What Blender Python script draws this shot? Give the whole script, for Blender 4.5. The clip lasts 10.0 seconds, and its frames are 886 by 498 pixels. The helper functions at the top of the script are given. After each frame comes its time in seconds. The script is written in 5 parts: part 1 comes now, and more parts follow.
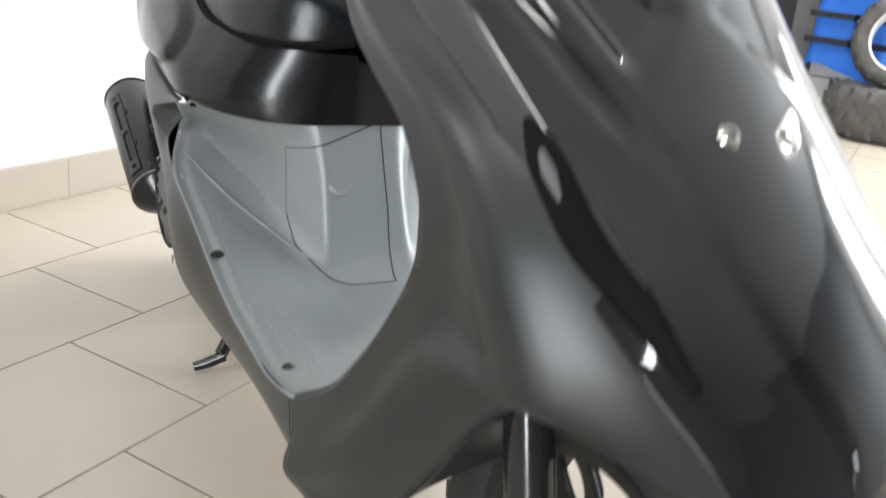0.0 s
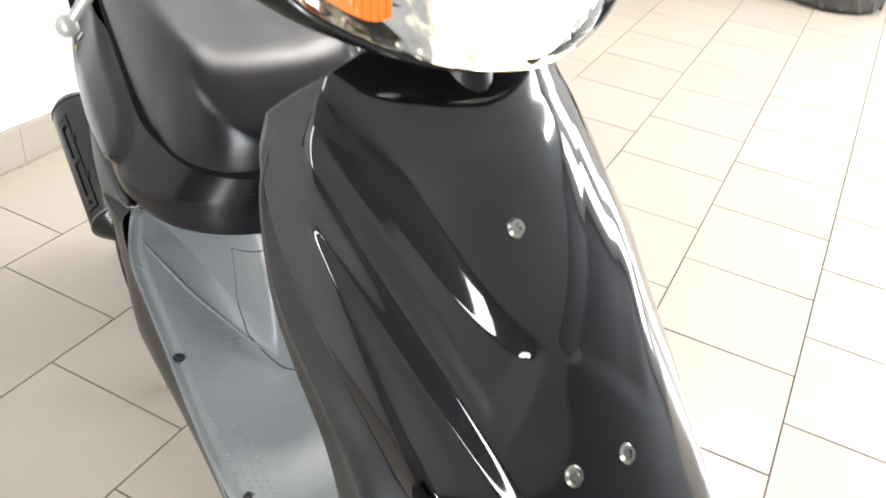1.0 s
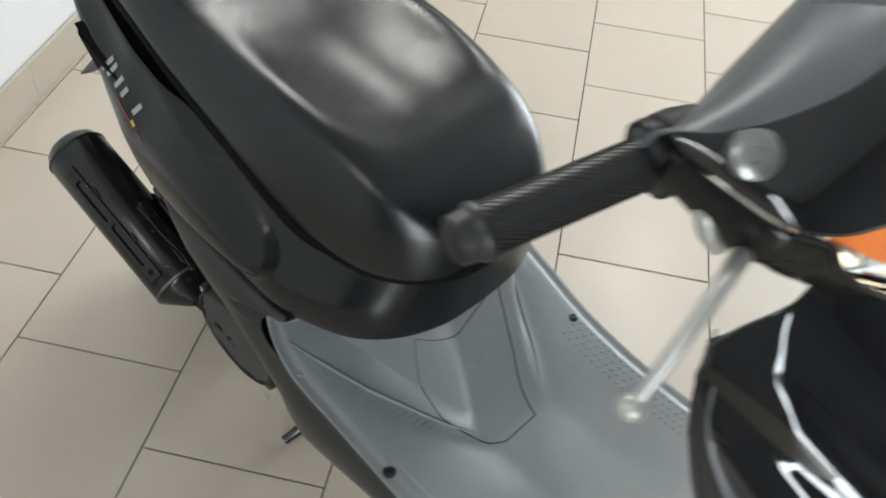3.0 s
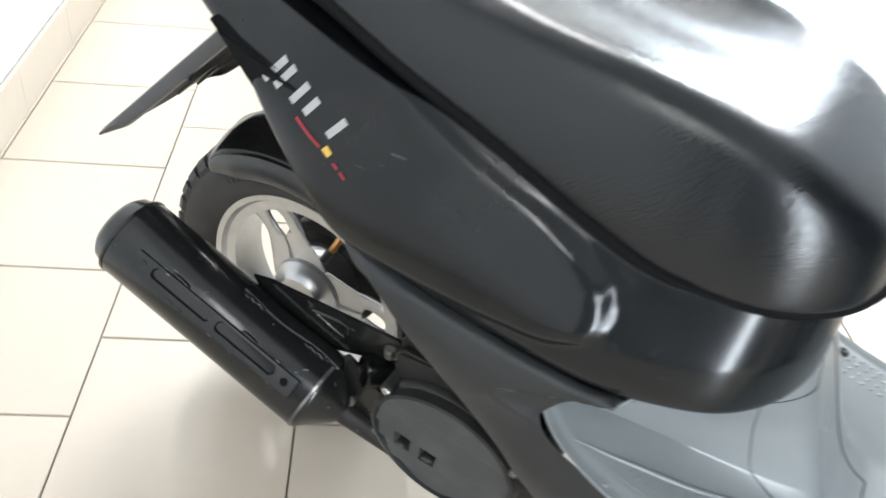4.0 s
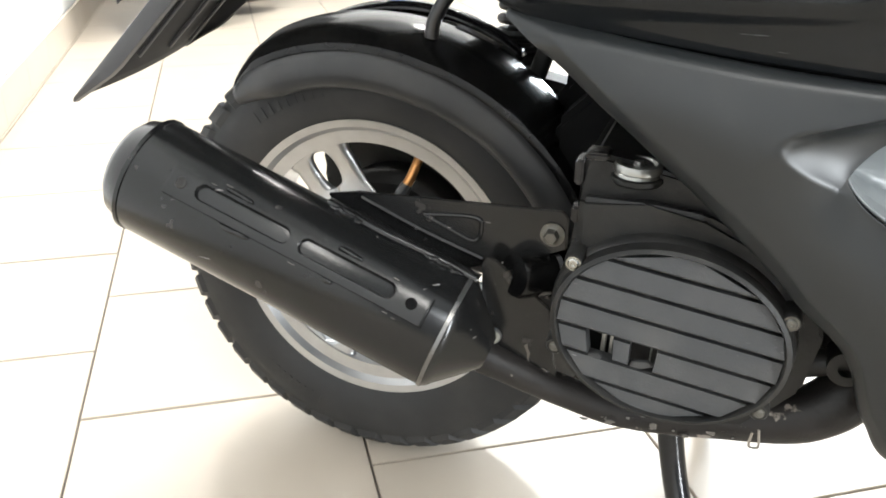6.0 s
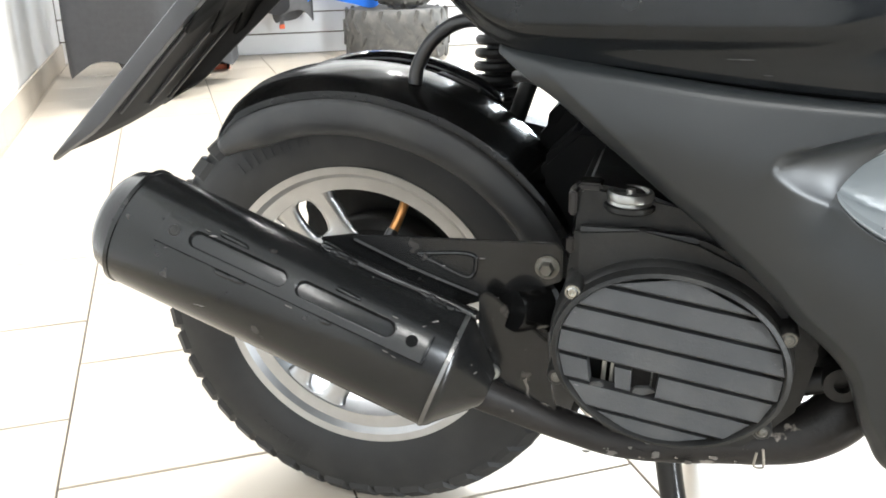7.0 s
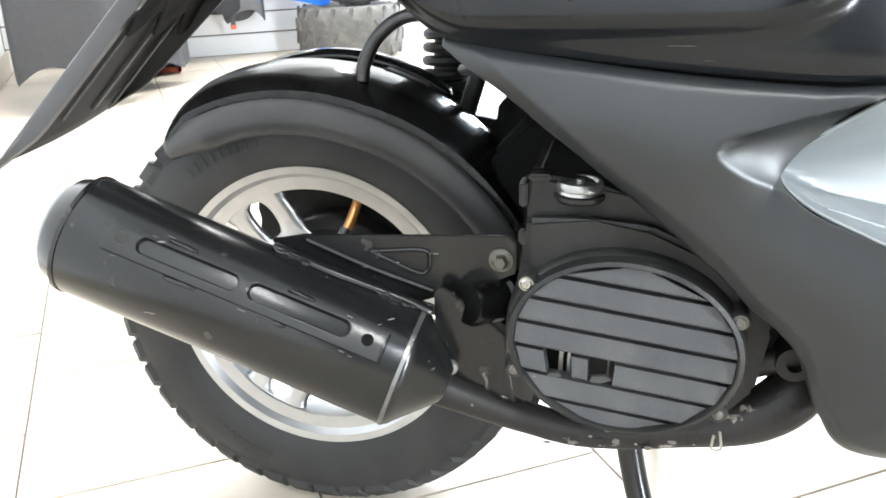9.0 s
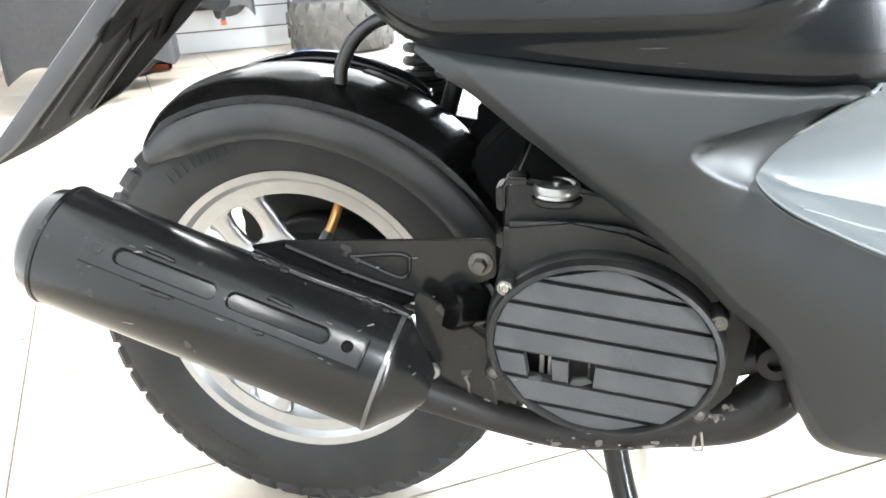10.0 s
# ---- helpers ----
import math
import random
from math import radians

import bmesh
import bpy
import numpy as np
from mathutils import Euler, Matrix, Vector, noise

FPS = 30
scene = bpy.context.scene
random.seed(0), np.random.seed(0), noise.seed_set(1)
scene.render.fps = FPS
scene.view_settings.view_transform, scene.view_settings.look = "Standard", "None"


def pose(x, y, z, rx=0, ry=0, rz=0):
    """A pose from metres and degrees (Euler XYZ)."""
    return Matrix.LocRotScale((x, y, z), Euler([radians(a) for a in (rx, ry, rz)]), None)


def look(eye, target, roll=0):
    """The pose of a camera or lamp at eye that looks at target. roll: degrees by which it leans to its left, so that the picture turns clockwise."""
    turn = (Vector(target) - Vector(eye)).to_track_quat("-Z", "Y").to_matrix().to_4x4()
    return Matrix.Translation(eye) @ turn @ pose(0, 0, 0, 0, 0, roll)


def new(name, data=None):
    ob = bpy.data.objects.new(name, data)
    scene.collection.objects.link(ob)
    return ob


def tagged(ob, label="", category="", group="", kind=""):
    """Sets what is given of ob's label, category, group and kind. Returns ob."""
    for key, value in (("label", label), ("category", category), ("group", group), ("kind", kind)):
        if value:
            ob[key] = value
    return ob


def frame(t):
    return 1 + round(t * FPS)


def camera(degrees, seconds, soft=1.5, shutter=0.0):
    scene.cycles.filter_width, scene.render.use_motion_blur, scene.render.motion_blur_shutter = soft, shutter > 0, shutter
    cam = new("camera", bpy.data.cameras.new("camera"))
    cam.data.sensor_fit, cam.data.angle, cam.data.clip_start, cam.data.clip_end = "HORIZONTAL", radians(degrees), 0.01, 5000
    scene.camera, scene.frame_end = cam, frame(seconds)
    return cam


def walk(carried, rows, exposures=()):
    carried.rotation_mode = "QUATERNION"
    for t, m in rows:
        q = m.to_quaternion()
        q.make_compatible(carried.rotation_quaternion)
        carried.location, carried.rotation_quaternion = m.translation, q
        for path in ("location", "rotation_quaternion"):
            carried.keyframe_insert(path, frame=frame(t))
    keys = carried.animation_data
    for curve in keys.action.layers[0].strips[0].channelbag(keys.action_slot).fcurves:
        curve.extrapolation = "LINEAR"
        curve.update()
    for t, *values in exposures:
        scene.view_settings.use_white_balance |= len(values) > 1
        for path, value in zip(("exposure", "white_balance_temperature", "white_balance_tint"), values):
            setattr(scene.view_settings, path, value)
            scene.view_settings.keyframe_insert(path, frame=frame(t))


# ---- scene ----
cam = camera(54.9, 10.0, 1.7, 0.4)
PATH = [
    (0, (1.525, -0.404, 0.684), (-0.113, 0.512, -0.006), 6.6),
    (0.3, (1.517, -0.404, 0.858), (-0.036, 0.503, -0.020), 6.9),
    (0.5, (1.526, -0.408, 0.925), (0.014, 0.511, -0.008), 7.8),
    (1, (1.475, -0.365, 1.086), (0.084, 0.547, -0.024), 6.7),
    (1.5, (1.382, -0.398, 1.173), (0.09, 0.485, -0.073), 6.3),
    (2, (1.277, -0.424, 1.234), (0.147, 0.5, -0.134), 5.9),
    (2.5, (1.118, -0.455, 1.257), (0.123, 0.502, -0.19), 4.9),
    (2.6, (1.087, -0.468, 1.256), (0.109, 0.492, -0.2), 5.4),
    (3, (0.954, -0.542, 1.22), (0.047, 0.51, -0.219), 5.4),
    (3.2, (0.856, -0.586, 1.195), (0.02, 0.499, -0.263), 5.0),
    (4.3, (0.42, -0.664, 0.834), (-0.237, 0.811, -0.345), 6.5),
    (4.5, (0.392, -0.641, 0.769), (-0.261, 0.853, -0.389), 5.0),
    (5, (0.336, -0.643, 0.653), (-0.346, 0.919, -0.392), 2.9),
    (5.5, (0.318, -0.674, 0.592), (-0.352, 0.957, -0.351), 1.6),
    (6, (0.303, -0.707, 0.565), (-0.285, 1.015, -0.266), 0.5),
    (7.5, (0.274, -0.729, 0.545), (-0.219, 1.094, -0.114), -0.9),
    (8, (0.281, -0.726, 0.545), (-0.202, 1.102, -0.106), -1.6),
    (8.5, (0.282, -0.724, 0.544), (-0.174, 1.103, -0.128), -2.0),
    (9, (0.285, -0.723, 0.545), (-0.138, 1.104, -0.152), -2.0),
    (9.5, (0.291, -0.719, 0.548), (-0.114, 1.109, -0.156), -2.4),
    (10, (0.298, -0.714, 0.553), (-0.12, 1.106, -0.165), -3.0),
]
# Seconds, stops, white balance and tint of the automatic camera.
EXPOSURES = [(0.0, -0.26, 6480, 10), (0.5, -0.27, 6420, 11), (1.0, -0.18, 6520, 12), (1.5, -0.72, 6700, 10), (2.0, -1.33, 7000, 14), (2.5, -1.18, 6600, 11), (3.0, -0.92, 6350, 7), (4.4, 0.33, 6150, 9), (5.5, 0.40, 6380, 9), (6.0, 0.43, 6450, 9), (8.0, 0.77, 6150, 8), (10.0, 1.15, 6150, 8)]
LAMP_POWER, WINDOW_POWER, DOOR_POWER = 54.0, 300.0, 112.0
# Unseen tube lights added on the ceiling: along the side wall, away from it, turned across or not, and share of the
# full power.
LIGHTS = [(-2.9, 1.2, 0, 1.0), (-2.9, 3.2, 0, 1.0), (-1.85, -0.22, 0, 1.0), (2.2, -0.15, 0, 0.4)]
WHEEL_PHASE = 120.0
walk(cam, [(t, look(eye, target, roll)) for t, eye, target, roll in PATH], EXPOSURES)

# ---------------------------------------------------------------- world and light
world = bpy.data.worlds.new("world")
scene.world = world
world.use_nodes = True
sky = world.node_tree.nodes.new("ShaderNodeTexSky")
sky.sky_type, sky.sun_disc = "NISHITA", False
sky.sun_elevation, sky.sun_rotation = radians(40), radians(120)
back = world.node_tree.nodes["Background"]
back.inputs["Strength"].default_value = 0.12
world.node_tree.links.new(sky.outputs[0], back.inputs["Color"])

# The room stands turned against the scooter: its own axes (along the side wall, away from it).
TURN = radians(-57.0)
UX = Vector((math.cos(TURN), math.sin(TURN), 0))
VX = Vector((-math.sin(TURN), math.cos(TURN), 0))
ORIGIN = Vector((0.09, -0.191, 0))


def room(u, v, z=0.0):
    """A place in the room: metres along the side wall, away from it, and up, from a joint of the tiles."""
    return ORIGIN + u * UX + v * VX + Vector((0, 0, z))


ROOM_TURN = Matrix.Rotation(TURN, 4, "Z")
U0, U1, V0, V1, HIGH = -3.92, 3.3, -0.62, 4.6, 2.9


# ---------------------------------------------------------------- materials
def material(name, colour, rough=0.5, metal=0.0, coat=0.0, vary=0.12, grain=60.0, bump=0.1, bump_scale=400.0, dust=0.0,
             random_tone=0.0, smudge=0.12, specular=0.5, wear=None, bump_depth=0.001):
    """A surface with blotches, fine relief and, where wanted, dust or worn spots."""
    m = bpy.data.materials.new(name)
    m.use_nodes = True
    tree = m.node_tree
    n, link = tree.nodes, tree.links.new
    shader = n["Principled BSDF"]
    shader.inputs["Metallic"].default_value = metal
    shader.inputs["Coat Weight"].default_value = coat
    shader.inputs["Coat Roughness"].default_value = 0.06
    shader.inputs["Specular IOR Level"].default_value = specular
    where = n.new("ShaderNodeTexCoord")
    big = n.new("ShaderNodeTexNoise")
    big.inputs["Scale"].default_value, big.inputs["Detail"].default_value = 7.0, 5.0
    fine = n.new("ShaderNodeTexNoise")
    fine.inputs["Scale"].default_value, fine.inputs["Detail"].default_value = grain, 6.0
    tiny = n.new("ShaderNodeTexNoise")
    tiny.inputs["Scale"].default_value, tiny.inputs["Detail"].default_value = bump_scale, 3.0
    for tex in (big, fine, tiny):
        link(where.outputs["Object"], tex.inputs["Vector"])
    mix = n.new("ShaderNodeMix")
    mix.data_type = "RGBA"
    dark = [c * (1 - vary) for c in colour]
    light = [min(1, c * (1 + vary)) for c in colour]
    mix.inputs["A"].default_value, mix.inputs["B"].default_value = (*dark, 1), (*light, 1)
    both = n.new("ShaderNodeMath")
    both.operation = "MULTIPLY_ADD"
    both.inputs[1].default_value, both.inputs[2].default_value = 0.5, 0.0
    adder = n.new("ShaderNodeMath")
    adder.operation = "ADD"
    link(big.outputs["Fac"], adder.inputs[0])
    link(fine.outputs["Fac"], adder.inputs[1])
    link(adder.outputs[0], both.inputs[0])
    link(both.outputs[0], mix.inputs["Factor"])
    out = mix.outputs["Result"]
    if random_tone:
        info = n.new("ShaderNodeObjectInfo")
        ramp = n.new("ShaderNodeMapRange")
        ramp.inputs["To Min"].default_value, ramp.inputs["To Max"].default_value = 1 - random_tone, 1 + random_tone
        link(info.outputs["Random"], ramp.inputs["Value"])
        tone = n.new("ShaderNodeHueSaturation")
        link(ramp.outputs[0], tone.inputs["Value"])
        link(out, tone.inputs["Color"])
        out = tone.outputs["Color"]
    rough_out = n.new("ShaderNodeMapRange")
    rough_out.inputs["From Min"].default_value, rough_out.inputs["From Max"].default_value = 0.3, 0.7
    rough_out.inputs["To Min"].default_value = max(0.02, rough * (1 - smudge))
    rough_out.inputs["To Max"].default_value = min(1.0, rough * (1 + smudge) + dust * 0.1)
    link(big.outputs["Fac"], rough_out.inputs["Value"])
    link(rough_out.outputs[0], shader.inputs["Roughness"])
    if dust or wear:
        spots = n.new("ShaderNodeTexNoise")
        spots.inputs["Scale"].default_value, spots.inputs["Detail"].default_value = (18.0, 8.0) if dust else (55.0, 9.0)
        link(where.outputs["Object"], spots.inputs["Vector"])
        mask = n.new("ShaderNodeMapRange")
        mask.inputs["From Min"].default_value, mask.inputs["From Max"].default_value = (0.45, 0.8) if dust else (0.66, 0.70)
        mask.inputs["To Max"].default_value = dust or 1.0
        link(spots.outputs["Fac"], mask.inputs["Value"])
        over = n.new("ShaderNodeMix")
        over.data_type = "RGBA"
        over.inputs["B"].default_value = (*(wear or (0.34, 0.31, 0.27)), 1)
        link(mask.outputs[0], over.inputs["Factor"])
        link(out, over.inputs["A"])
        out = over.outputs["Result"]
    link(out, shader.inputs["Base Color"])
    if bump:
        relief = n.new("ShaderNodeBump")
        relief.inputs["Strength"].default_value, relief.inputs["Distance"].default_value = bump, bump_depth
        link(tiny.outputs["Fac"], relief.inputs["Height"])
        link(relief.outputs[0], shader.inputs["Normal"])
    return m


def plain_glow(name, colour, strength):
    m = bpy.data.materials.new(name)
    m.use_nodes = True
    shader = m.node_tree.nodes["Principled BSDF"]
    shader.inputs["Base Color"].default_value = (*colour, 1)
    shader.inputs["Emission Color"].default_value = (*colour, 1)
    shader.inputs["Emission Strength"].default_value = strength
    return m


def clear(name, colour, rough=0.02, ior=1.45):
    m = bpy.data.materials.new(name)
    m.use_nodes = True
    shader = m.node_tree.nodes["Principled BSDF"]
    shader.inputs["Base Color"].default_value = (*colour, 1)
    shader.inputs["Transmission Weight"].default_value = 1.0
    shader.inputs["Roughness"].default_value = rough
    shader.inputs["IOR"].default_value = ior
    return m


GLOSS = material("gloss_black_paint", (0.005, 0.005, 0.006), 0.09, coat=0.6, vary=0.3, bump=0.012, bump_scale=60, dust=0.02, smudge=0.5)
COWL = material("scuffed_black_paint", (0.006, 0.007, 0.008), 0.17, coat=0.05, specular=0.34, vary=0.35, bump=0.02, bump_scale=150, dust=0.02, smudge=0.3)
SATIN = material("satin_black_plastic", (0.0170, 0.0188, 0.0194), 0.33, vary=0.15, bump=0.05, bump_scale=1100, smudge=0.06)
GREY = material("grey_floor_plastic", (0.198, 0.214, 0.219), 0.35, specular=0.75, vary=0.12, bump=0.10, bump_scale=1400, dust=0.05, smudge=0.12)
VINYL = material("black_seat_vinyl", (0.0065, 0.0078, 0.0092), 0.22, vary=0.2, bump=0.45, bump_scale=420, smudge=0.06, bump_depth=0.0008)
RUBBER = material("tyre_rubber", (0.016, 0.016, 0.016), 0.62, vary=0.3, bump=0.15, bump_scale=500, dust=0.05)
GRIP = material("grip_rubber", (0.014, 0.014, 0.015), 0.32, specular=0.7, vary=0.2, bump=0.1)
EXHAUST = material("heat_black_paint", (0.009, 0.009, 0.009), 0.22, vary=0.35, bump=0.08, bump_scale=260, wear=(0.035, 0.032, 0.030), smudge=0.08)
BARE = material("bare_scratched_steel", (0.42, 0.40, 0.37), 0.34, metal=1.0, vary=0.3, bump=0.1, smudge=0.5)
ALLOY = material("cast_alloy", (0.50, 0.505, 0.51), 0.34, metal=1.0, vary=0.28, bump=0.06, bump_scale=500, dust=0.03, smudge=0.1)
CAP_METAL = material("oily_aluminium", (0.36, 0.36, 0.34), 0.36, metal=0.9, vary=0.3, bump=0.1, wear=(0.06, 0.055, 0.05), smudge=0.4)
CHROME = material("zinc_screw", (0.40, 0.40, 0.37), 0.22, metal=1.0, vary=0.25, bump=0.05, smudge=0.5)
LEVER = material("silver_painted_lever", (0.50, 0.50, 0.47), 0.36, metal=0.55, vary=0.12, bump=0.08, smudge=0.1)
ENGINE = material("engine_black", (0.013, 0.013, 0.0125), 0.46, vary=0.5, bump=0.30, bump_scale=220, dust=0.07, smudge=0.28, specular=0.32)
SHROUD = material("fan_cover_plastic", (0.040, 0.041, 0.042), 0.38, vary=0.35, bump=0.15, bump_scale=500, dust=0.10, smudge=0.15)
BAND = material("matt_black_plastic", (0.024, 0.024, 0.024), 0.42, vary=0.2, bump=0.1, bump_scale=700, dust=0.06)
# Fin sides and ribs: paler, the light they catch put into the colour.
FIN = material("lit_fin_plastic", (0.045, 0.044, 0.045), 0.4, vary=0.25, bump=0.12, bump_scale=600, dust=0.05, smudge=0.2)
# Fin underside: darker copy of that plastic, its shade put into the colour.
FIN_SHADED = material("shaded_fin_plastic", (0.010, 0.010, 0.010), 0.7, vary=0.3, bump=0.1, specular=0.2)
# Near-black: shade of gaps and recesses put into colour; also plain black parts.
DEEP = material("recess_shade_and_black", (0.005, 0.005, 0.005), 0.8, vary=0.3, specular=0.12)
RUST = material("grimy_pipe", (0.017, 0.015, 0.014), 0.5, vary=0.5, bump=0.5, bump_scale=160, wear=(0.26, 0.23, 0.20), smudge=0.4, specular=0.35)
LENS = clear("clear_lens", (1.0, 1.0, 1.0), 0.0, 1.2)
LENS.node_tree.nodes["Principled BSDF"].inputs["Coat Weight"].default_value = 1.0
REFLECTOR = material("silvered_bowl", (0.86, 0.85, 0.82), 0.10, metal=1.0, vary=0.05, bump=0.02, bump_scale=90)
LAMP = plain_glow("lit_lamp", (1.0, 0.86, 0.62), 10.0)
# The bowl behind the lens throws the bulb's light unevenly.
flutes = LAMP.node_tree.nodes.new("ShaderNodeTexVoronoi")
flutes.inputs["Scale"].default_value = 42.0
flute_coord = LAMP.node_tree.nodes.new("ShaderNodeTexCoord")
flute_range = LAMP.node_tree.nodes.new("ShaderNodeMapRange")
flute_range.inputs["From Min"].default_value, flute_range.inputs["From Max"].default_value = 0.0, 0.8
flute_range.inputs["To Min"].default_value, flute_range.inputs["To Max"].default_value = 13.0, 1.2
LAMP.node_tree.links.new(flute_coord.outputs["Object"], flutes.inputs["Vector"])
LAMP.node_tree.links.new(flutes.outputs["Distance"], flute_range.inputs["Value"])
LAMP.node_tree.links.new(flute_range.outputs[0], LAMP.node_tree.nodes["Principled BSDF"].inputs["Emission Strength"])
RED = material("red_ink", (0.30, 0.02, 0.03), 0.4, vary=0.1, bump=0)
YELLOW = material("yellow_ink", (0.55, 0.36, 0.06), 0.4, vary=0.1, bump=0)
DECAL = material("silver_decal", (0.33, 0.33, 0.32), 0.35, vary=0.12, bump=0)
BRASS = material("copper_pipe", (0.55, 0.27, 0.10), 0.3, metal=1.0, vary=0.25, bump=0.05)
PLUG = material("black_plug_rubber", (0.004, 0.004, 0.004), 0.22, vary=0.3, bump=0.05, specular=0.3, smudge=0.06)
SATIN_GLOSS = material("semi_gloss_black_plastic", (0.007, 0.007, 0.007), 0.15, vary=0.25, bump=0.03, bump_scale=500, dust=0.02, smudge=0.3, specular=0.3)
COVER_GREY = material("grey_dash_plastic", (0.11, 0.115, 0.125), 0.36, vary=0.15, bump=0.05, bump_scale=900, smudge=0.12)
CHROME_DULL = material("dull_zinc", (0.34, 0.35, 0.33), 0.38, metal=0.8, vary=0.25, bump=0.05, smudge=0.4)
OLD_ZINC = material("tarnished_zinc", (0.15, 0.145, 0.13), 0.4, metal=0.8, vary=0.35, bump=0.1, smudge=0.4)
BARE_DARK = material("part_worn_seam", (0.20, 0.195, 0.19), 0.28, metal=0.8, vary=0.5, bump=0.15, bump_scale=200, wear=(0.5, 0.48, 0.45), smudge=0.4)
ENGINE_GLOSS = material("black_enamel", (0.012, 0.012, 0.013), 0.18, vary=0.25, bump=0.04, smudge=0.25)
AMBER_BODY = material("amber_plastic", (0.68, 0.155, 0.012), 0.14, vary=0.15, bump=0.10, bump_scale=120, smudge=0.2)
CLOTH_DARK = material("charcoal_cloth", (0.045, 0.045, 0.048), 0.85, vary=0.35, bump=0.35, bump_scale=300)
TILE = material("beige_floor_tile", (0.485, 0.424, 0.347), 0.34, specular=0.7, vary=0.07, grain=25, bump=0.05, bump_scale=30, random_tone=0.025, smudge=0.12, bump_depth=0.002)
GROUT = material("grey_grout", (0.17, 0.15, 0.13), 0.9, vary=0.25)
WALL = material("white_wall_paint", (0.80, 0.80, 0.80), 0.6, vary=0.03, bump=0.12, bump_scale=160)
# For walls out of view, dark only to keep reflections on black panels low.
WALL_DARK = material("dark_unseen_wall", (0.165, 0.170, 0.178), 0.7, vary=0.06, bump=0.12, bump_scale=160)
SLAT = material("white_slat_panel", (0.78, 0.79, 0.80), 0.35, vary=0.03, bump=0.03)
CEIL = material("ceiling_paint", (0.48, 0.49, 0.50), 0.8, vary=0.03, bump=0.1)
CLOTH = material("black_cloth", (0.020, 0.020, 0.022), 0.85, vary=0.4, bump=0.35, bump_scale=300)
CLOTH_GREY = material("grey_cloth", (0.11, 0.11, 0.115), 0.85, vary=0.3, bump=0.35, bump_scale=300)
BLUE = material("blue_vest_cloth", (0.02, 0.17, 0.70), 0.7, vary=0.25, bump=0.3, bump_scale=250)
ORANGE = material("orange_tag", (0.55, 0.10, 0.03), 0.5, vary=0.1)
ATV = material("dusty_off_road_rubber", (0.085, 0.083, 0.080), 0.85, vary=0.3, bump=0.4, bump_scale=150, dust=0.3)
PANEL_LIGHT = plain_glow("tube_light", (1.0, 0.98, 0.94), 9.0)


# ---------------------------------------------------------------- mesh helpers
def finish(bm, smooth=True):
    bmesh.ops.recalc_face_normals(bm, faces=bm.faces)
    for f in bm.faces:
        f.smooth = smooth
    return bm


def part(name, bm, mat, parent=None, label="", smooth=True, sharp=40.0, solid=0.0, bevel=0.0, subsurf=0):
    """One mesh object of a bmesh, under its thing."""
    if smooth is not None:
        finish(bm, smooth)
    me = bpy.data.meshes.new(name)
    bm.to_mesh(me)
    bm.free()
    me.materials.append(mat)
    if smooth and sharp:
        me.set_sharp_from_angle(angle=radians(sharp))
    ob = new(name, me)
    ob.parent = parent
    if label:
        tagged(ob, label)
    if solid:
        mod = ob.modifiers.new("solid", "SOLIDIFY")
        mod.thickness, mod.offset = min(0.002, abs(solid)), 0.0
    if bevel:
        mod = ob.modifiers.new("bevel", "BEVEL")
        mod.width, mod.segments, mod.limit_method, mod.angle_limit = bevel, 2, "ANGLE", radians(40)
    if subsurf:
        mod = ob.modifiers.new("sub", "SUBSURF")
        mod.levels = mod.render_levels = subsurf
    return ob


def thing(name, place, label, category, group="", kind=""):
    ob = new(name)
    ob.empty_display_size = 0.05
    ob.matrix_basis = place if isinstance(place, Matrix) else Matrix.Translation(place)
    return tagged(ob, label, category, group, kind)


def spline(points, count):
    """Catmull-Rom through points, count samples."""
    p = np.array(points, float)
    p = np.vstack([2 * p[0] - p[1], p, 2 * p[-1] - p[-2]])
    out = []
    for s in np.linspace(0, len(p) - 3 - 1e-9, count):
        i, f = int(s), s - int(s)
        a, b, c, d = p[i], p[i + 1], p[i + 2], p[i + 3]
        out.append(0.5 * (2 * b + (c - a) * f + (2 * a - 5 * b + 4 * c - d) * f * f + (3 * b - a - 3 * c + d) * f ** 3))
    return np.array(out)


def grid(rows, close_u=False, close_v=False, cap=False):
    """A sheet of quads through rows of points."""
    bm = bmesh.new()
    v = [[bm.verts.new(tuple(p)) for p in row] for row in rows]
    nr, nc = len(v), len(v[0])
    for i in range(nr if close_u else nr - 1):
        for j in range(nc if close_v else nc - 1):
            bm.faces.new((v[i][j], v[i][(j + 1) % nc], v[(i + 1) % nr][(j + 1) % nc], v[(i + 1) % nr][j]))
    if cap:
        bm.faces.new(v[0])
        bm.faces.new(v[-1])
    return bm


def lathe(profile, centre=(0, 0, 0), axis=(0, 1, 0), n=48, closed=False):
    """A turned body: profile of (radius, along the axis)."""
    q = Vector((0, 0, 1)).rotation_difference(Vector(axis).normalized()).to_matrix()
    rows = []
    for i in range(n):
        a = 2 * math.pi * i / n
        rows.append([Vector(centre) + q @ Vector((max(r, 1e-5) * math.cos(a), max(r, 1e-5) * math.sin(a), h)) for r, h in profile])
    bm = grid(rows, close_u=True, close_v=closed)
    bmesh.ops.remove_doubles(bm, verts=bm.verts, dist=3e-5)
    return bm


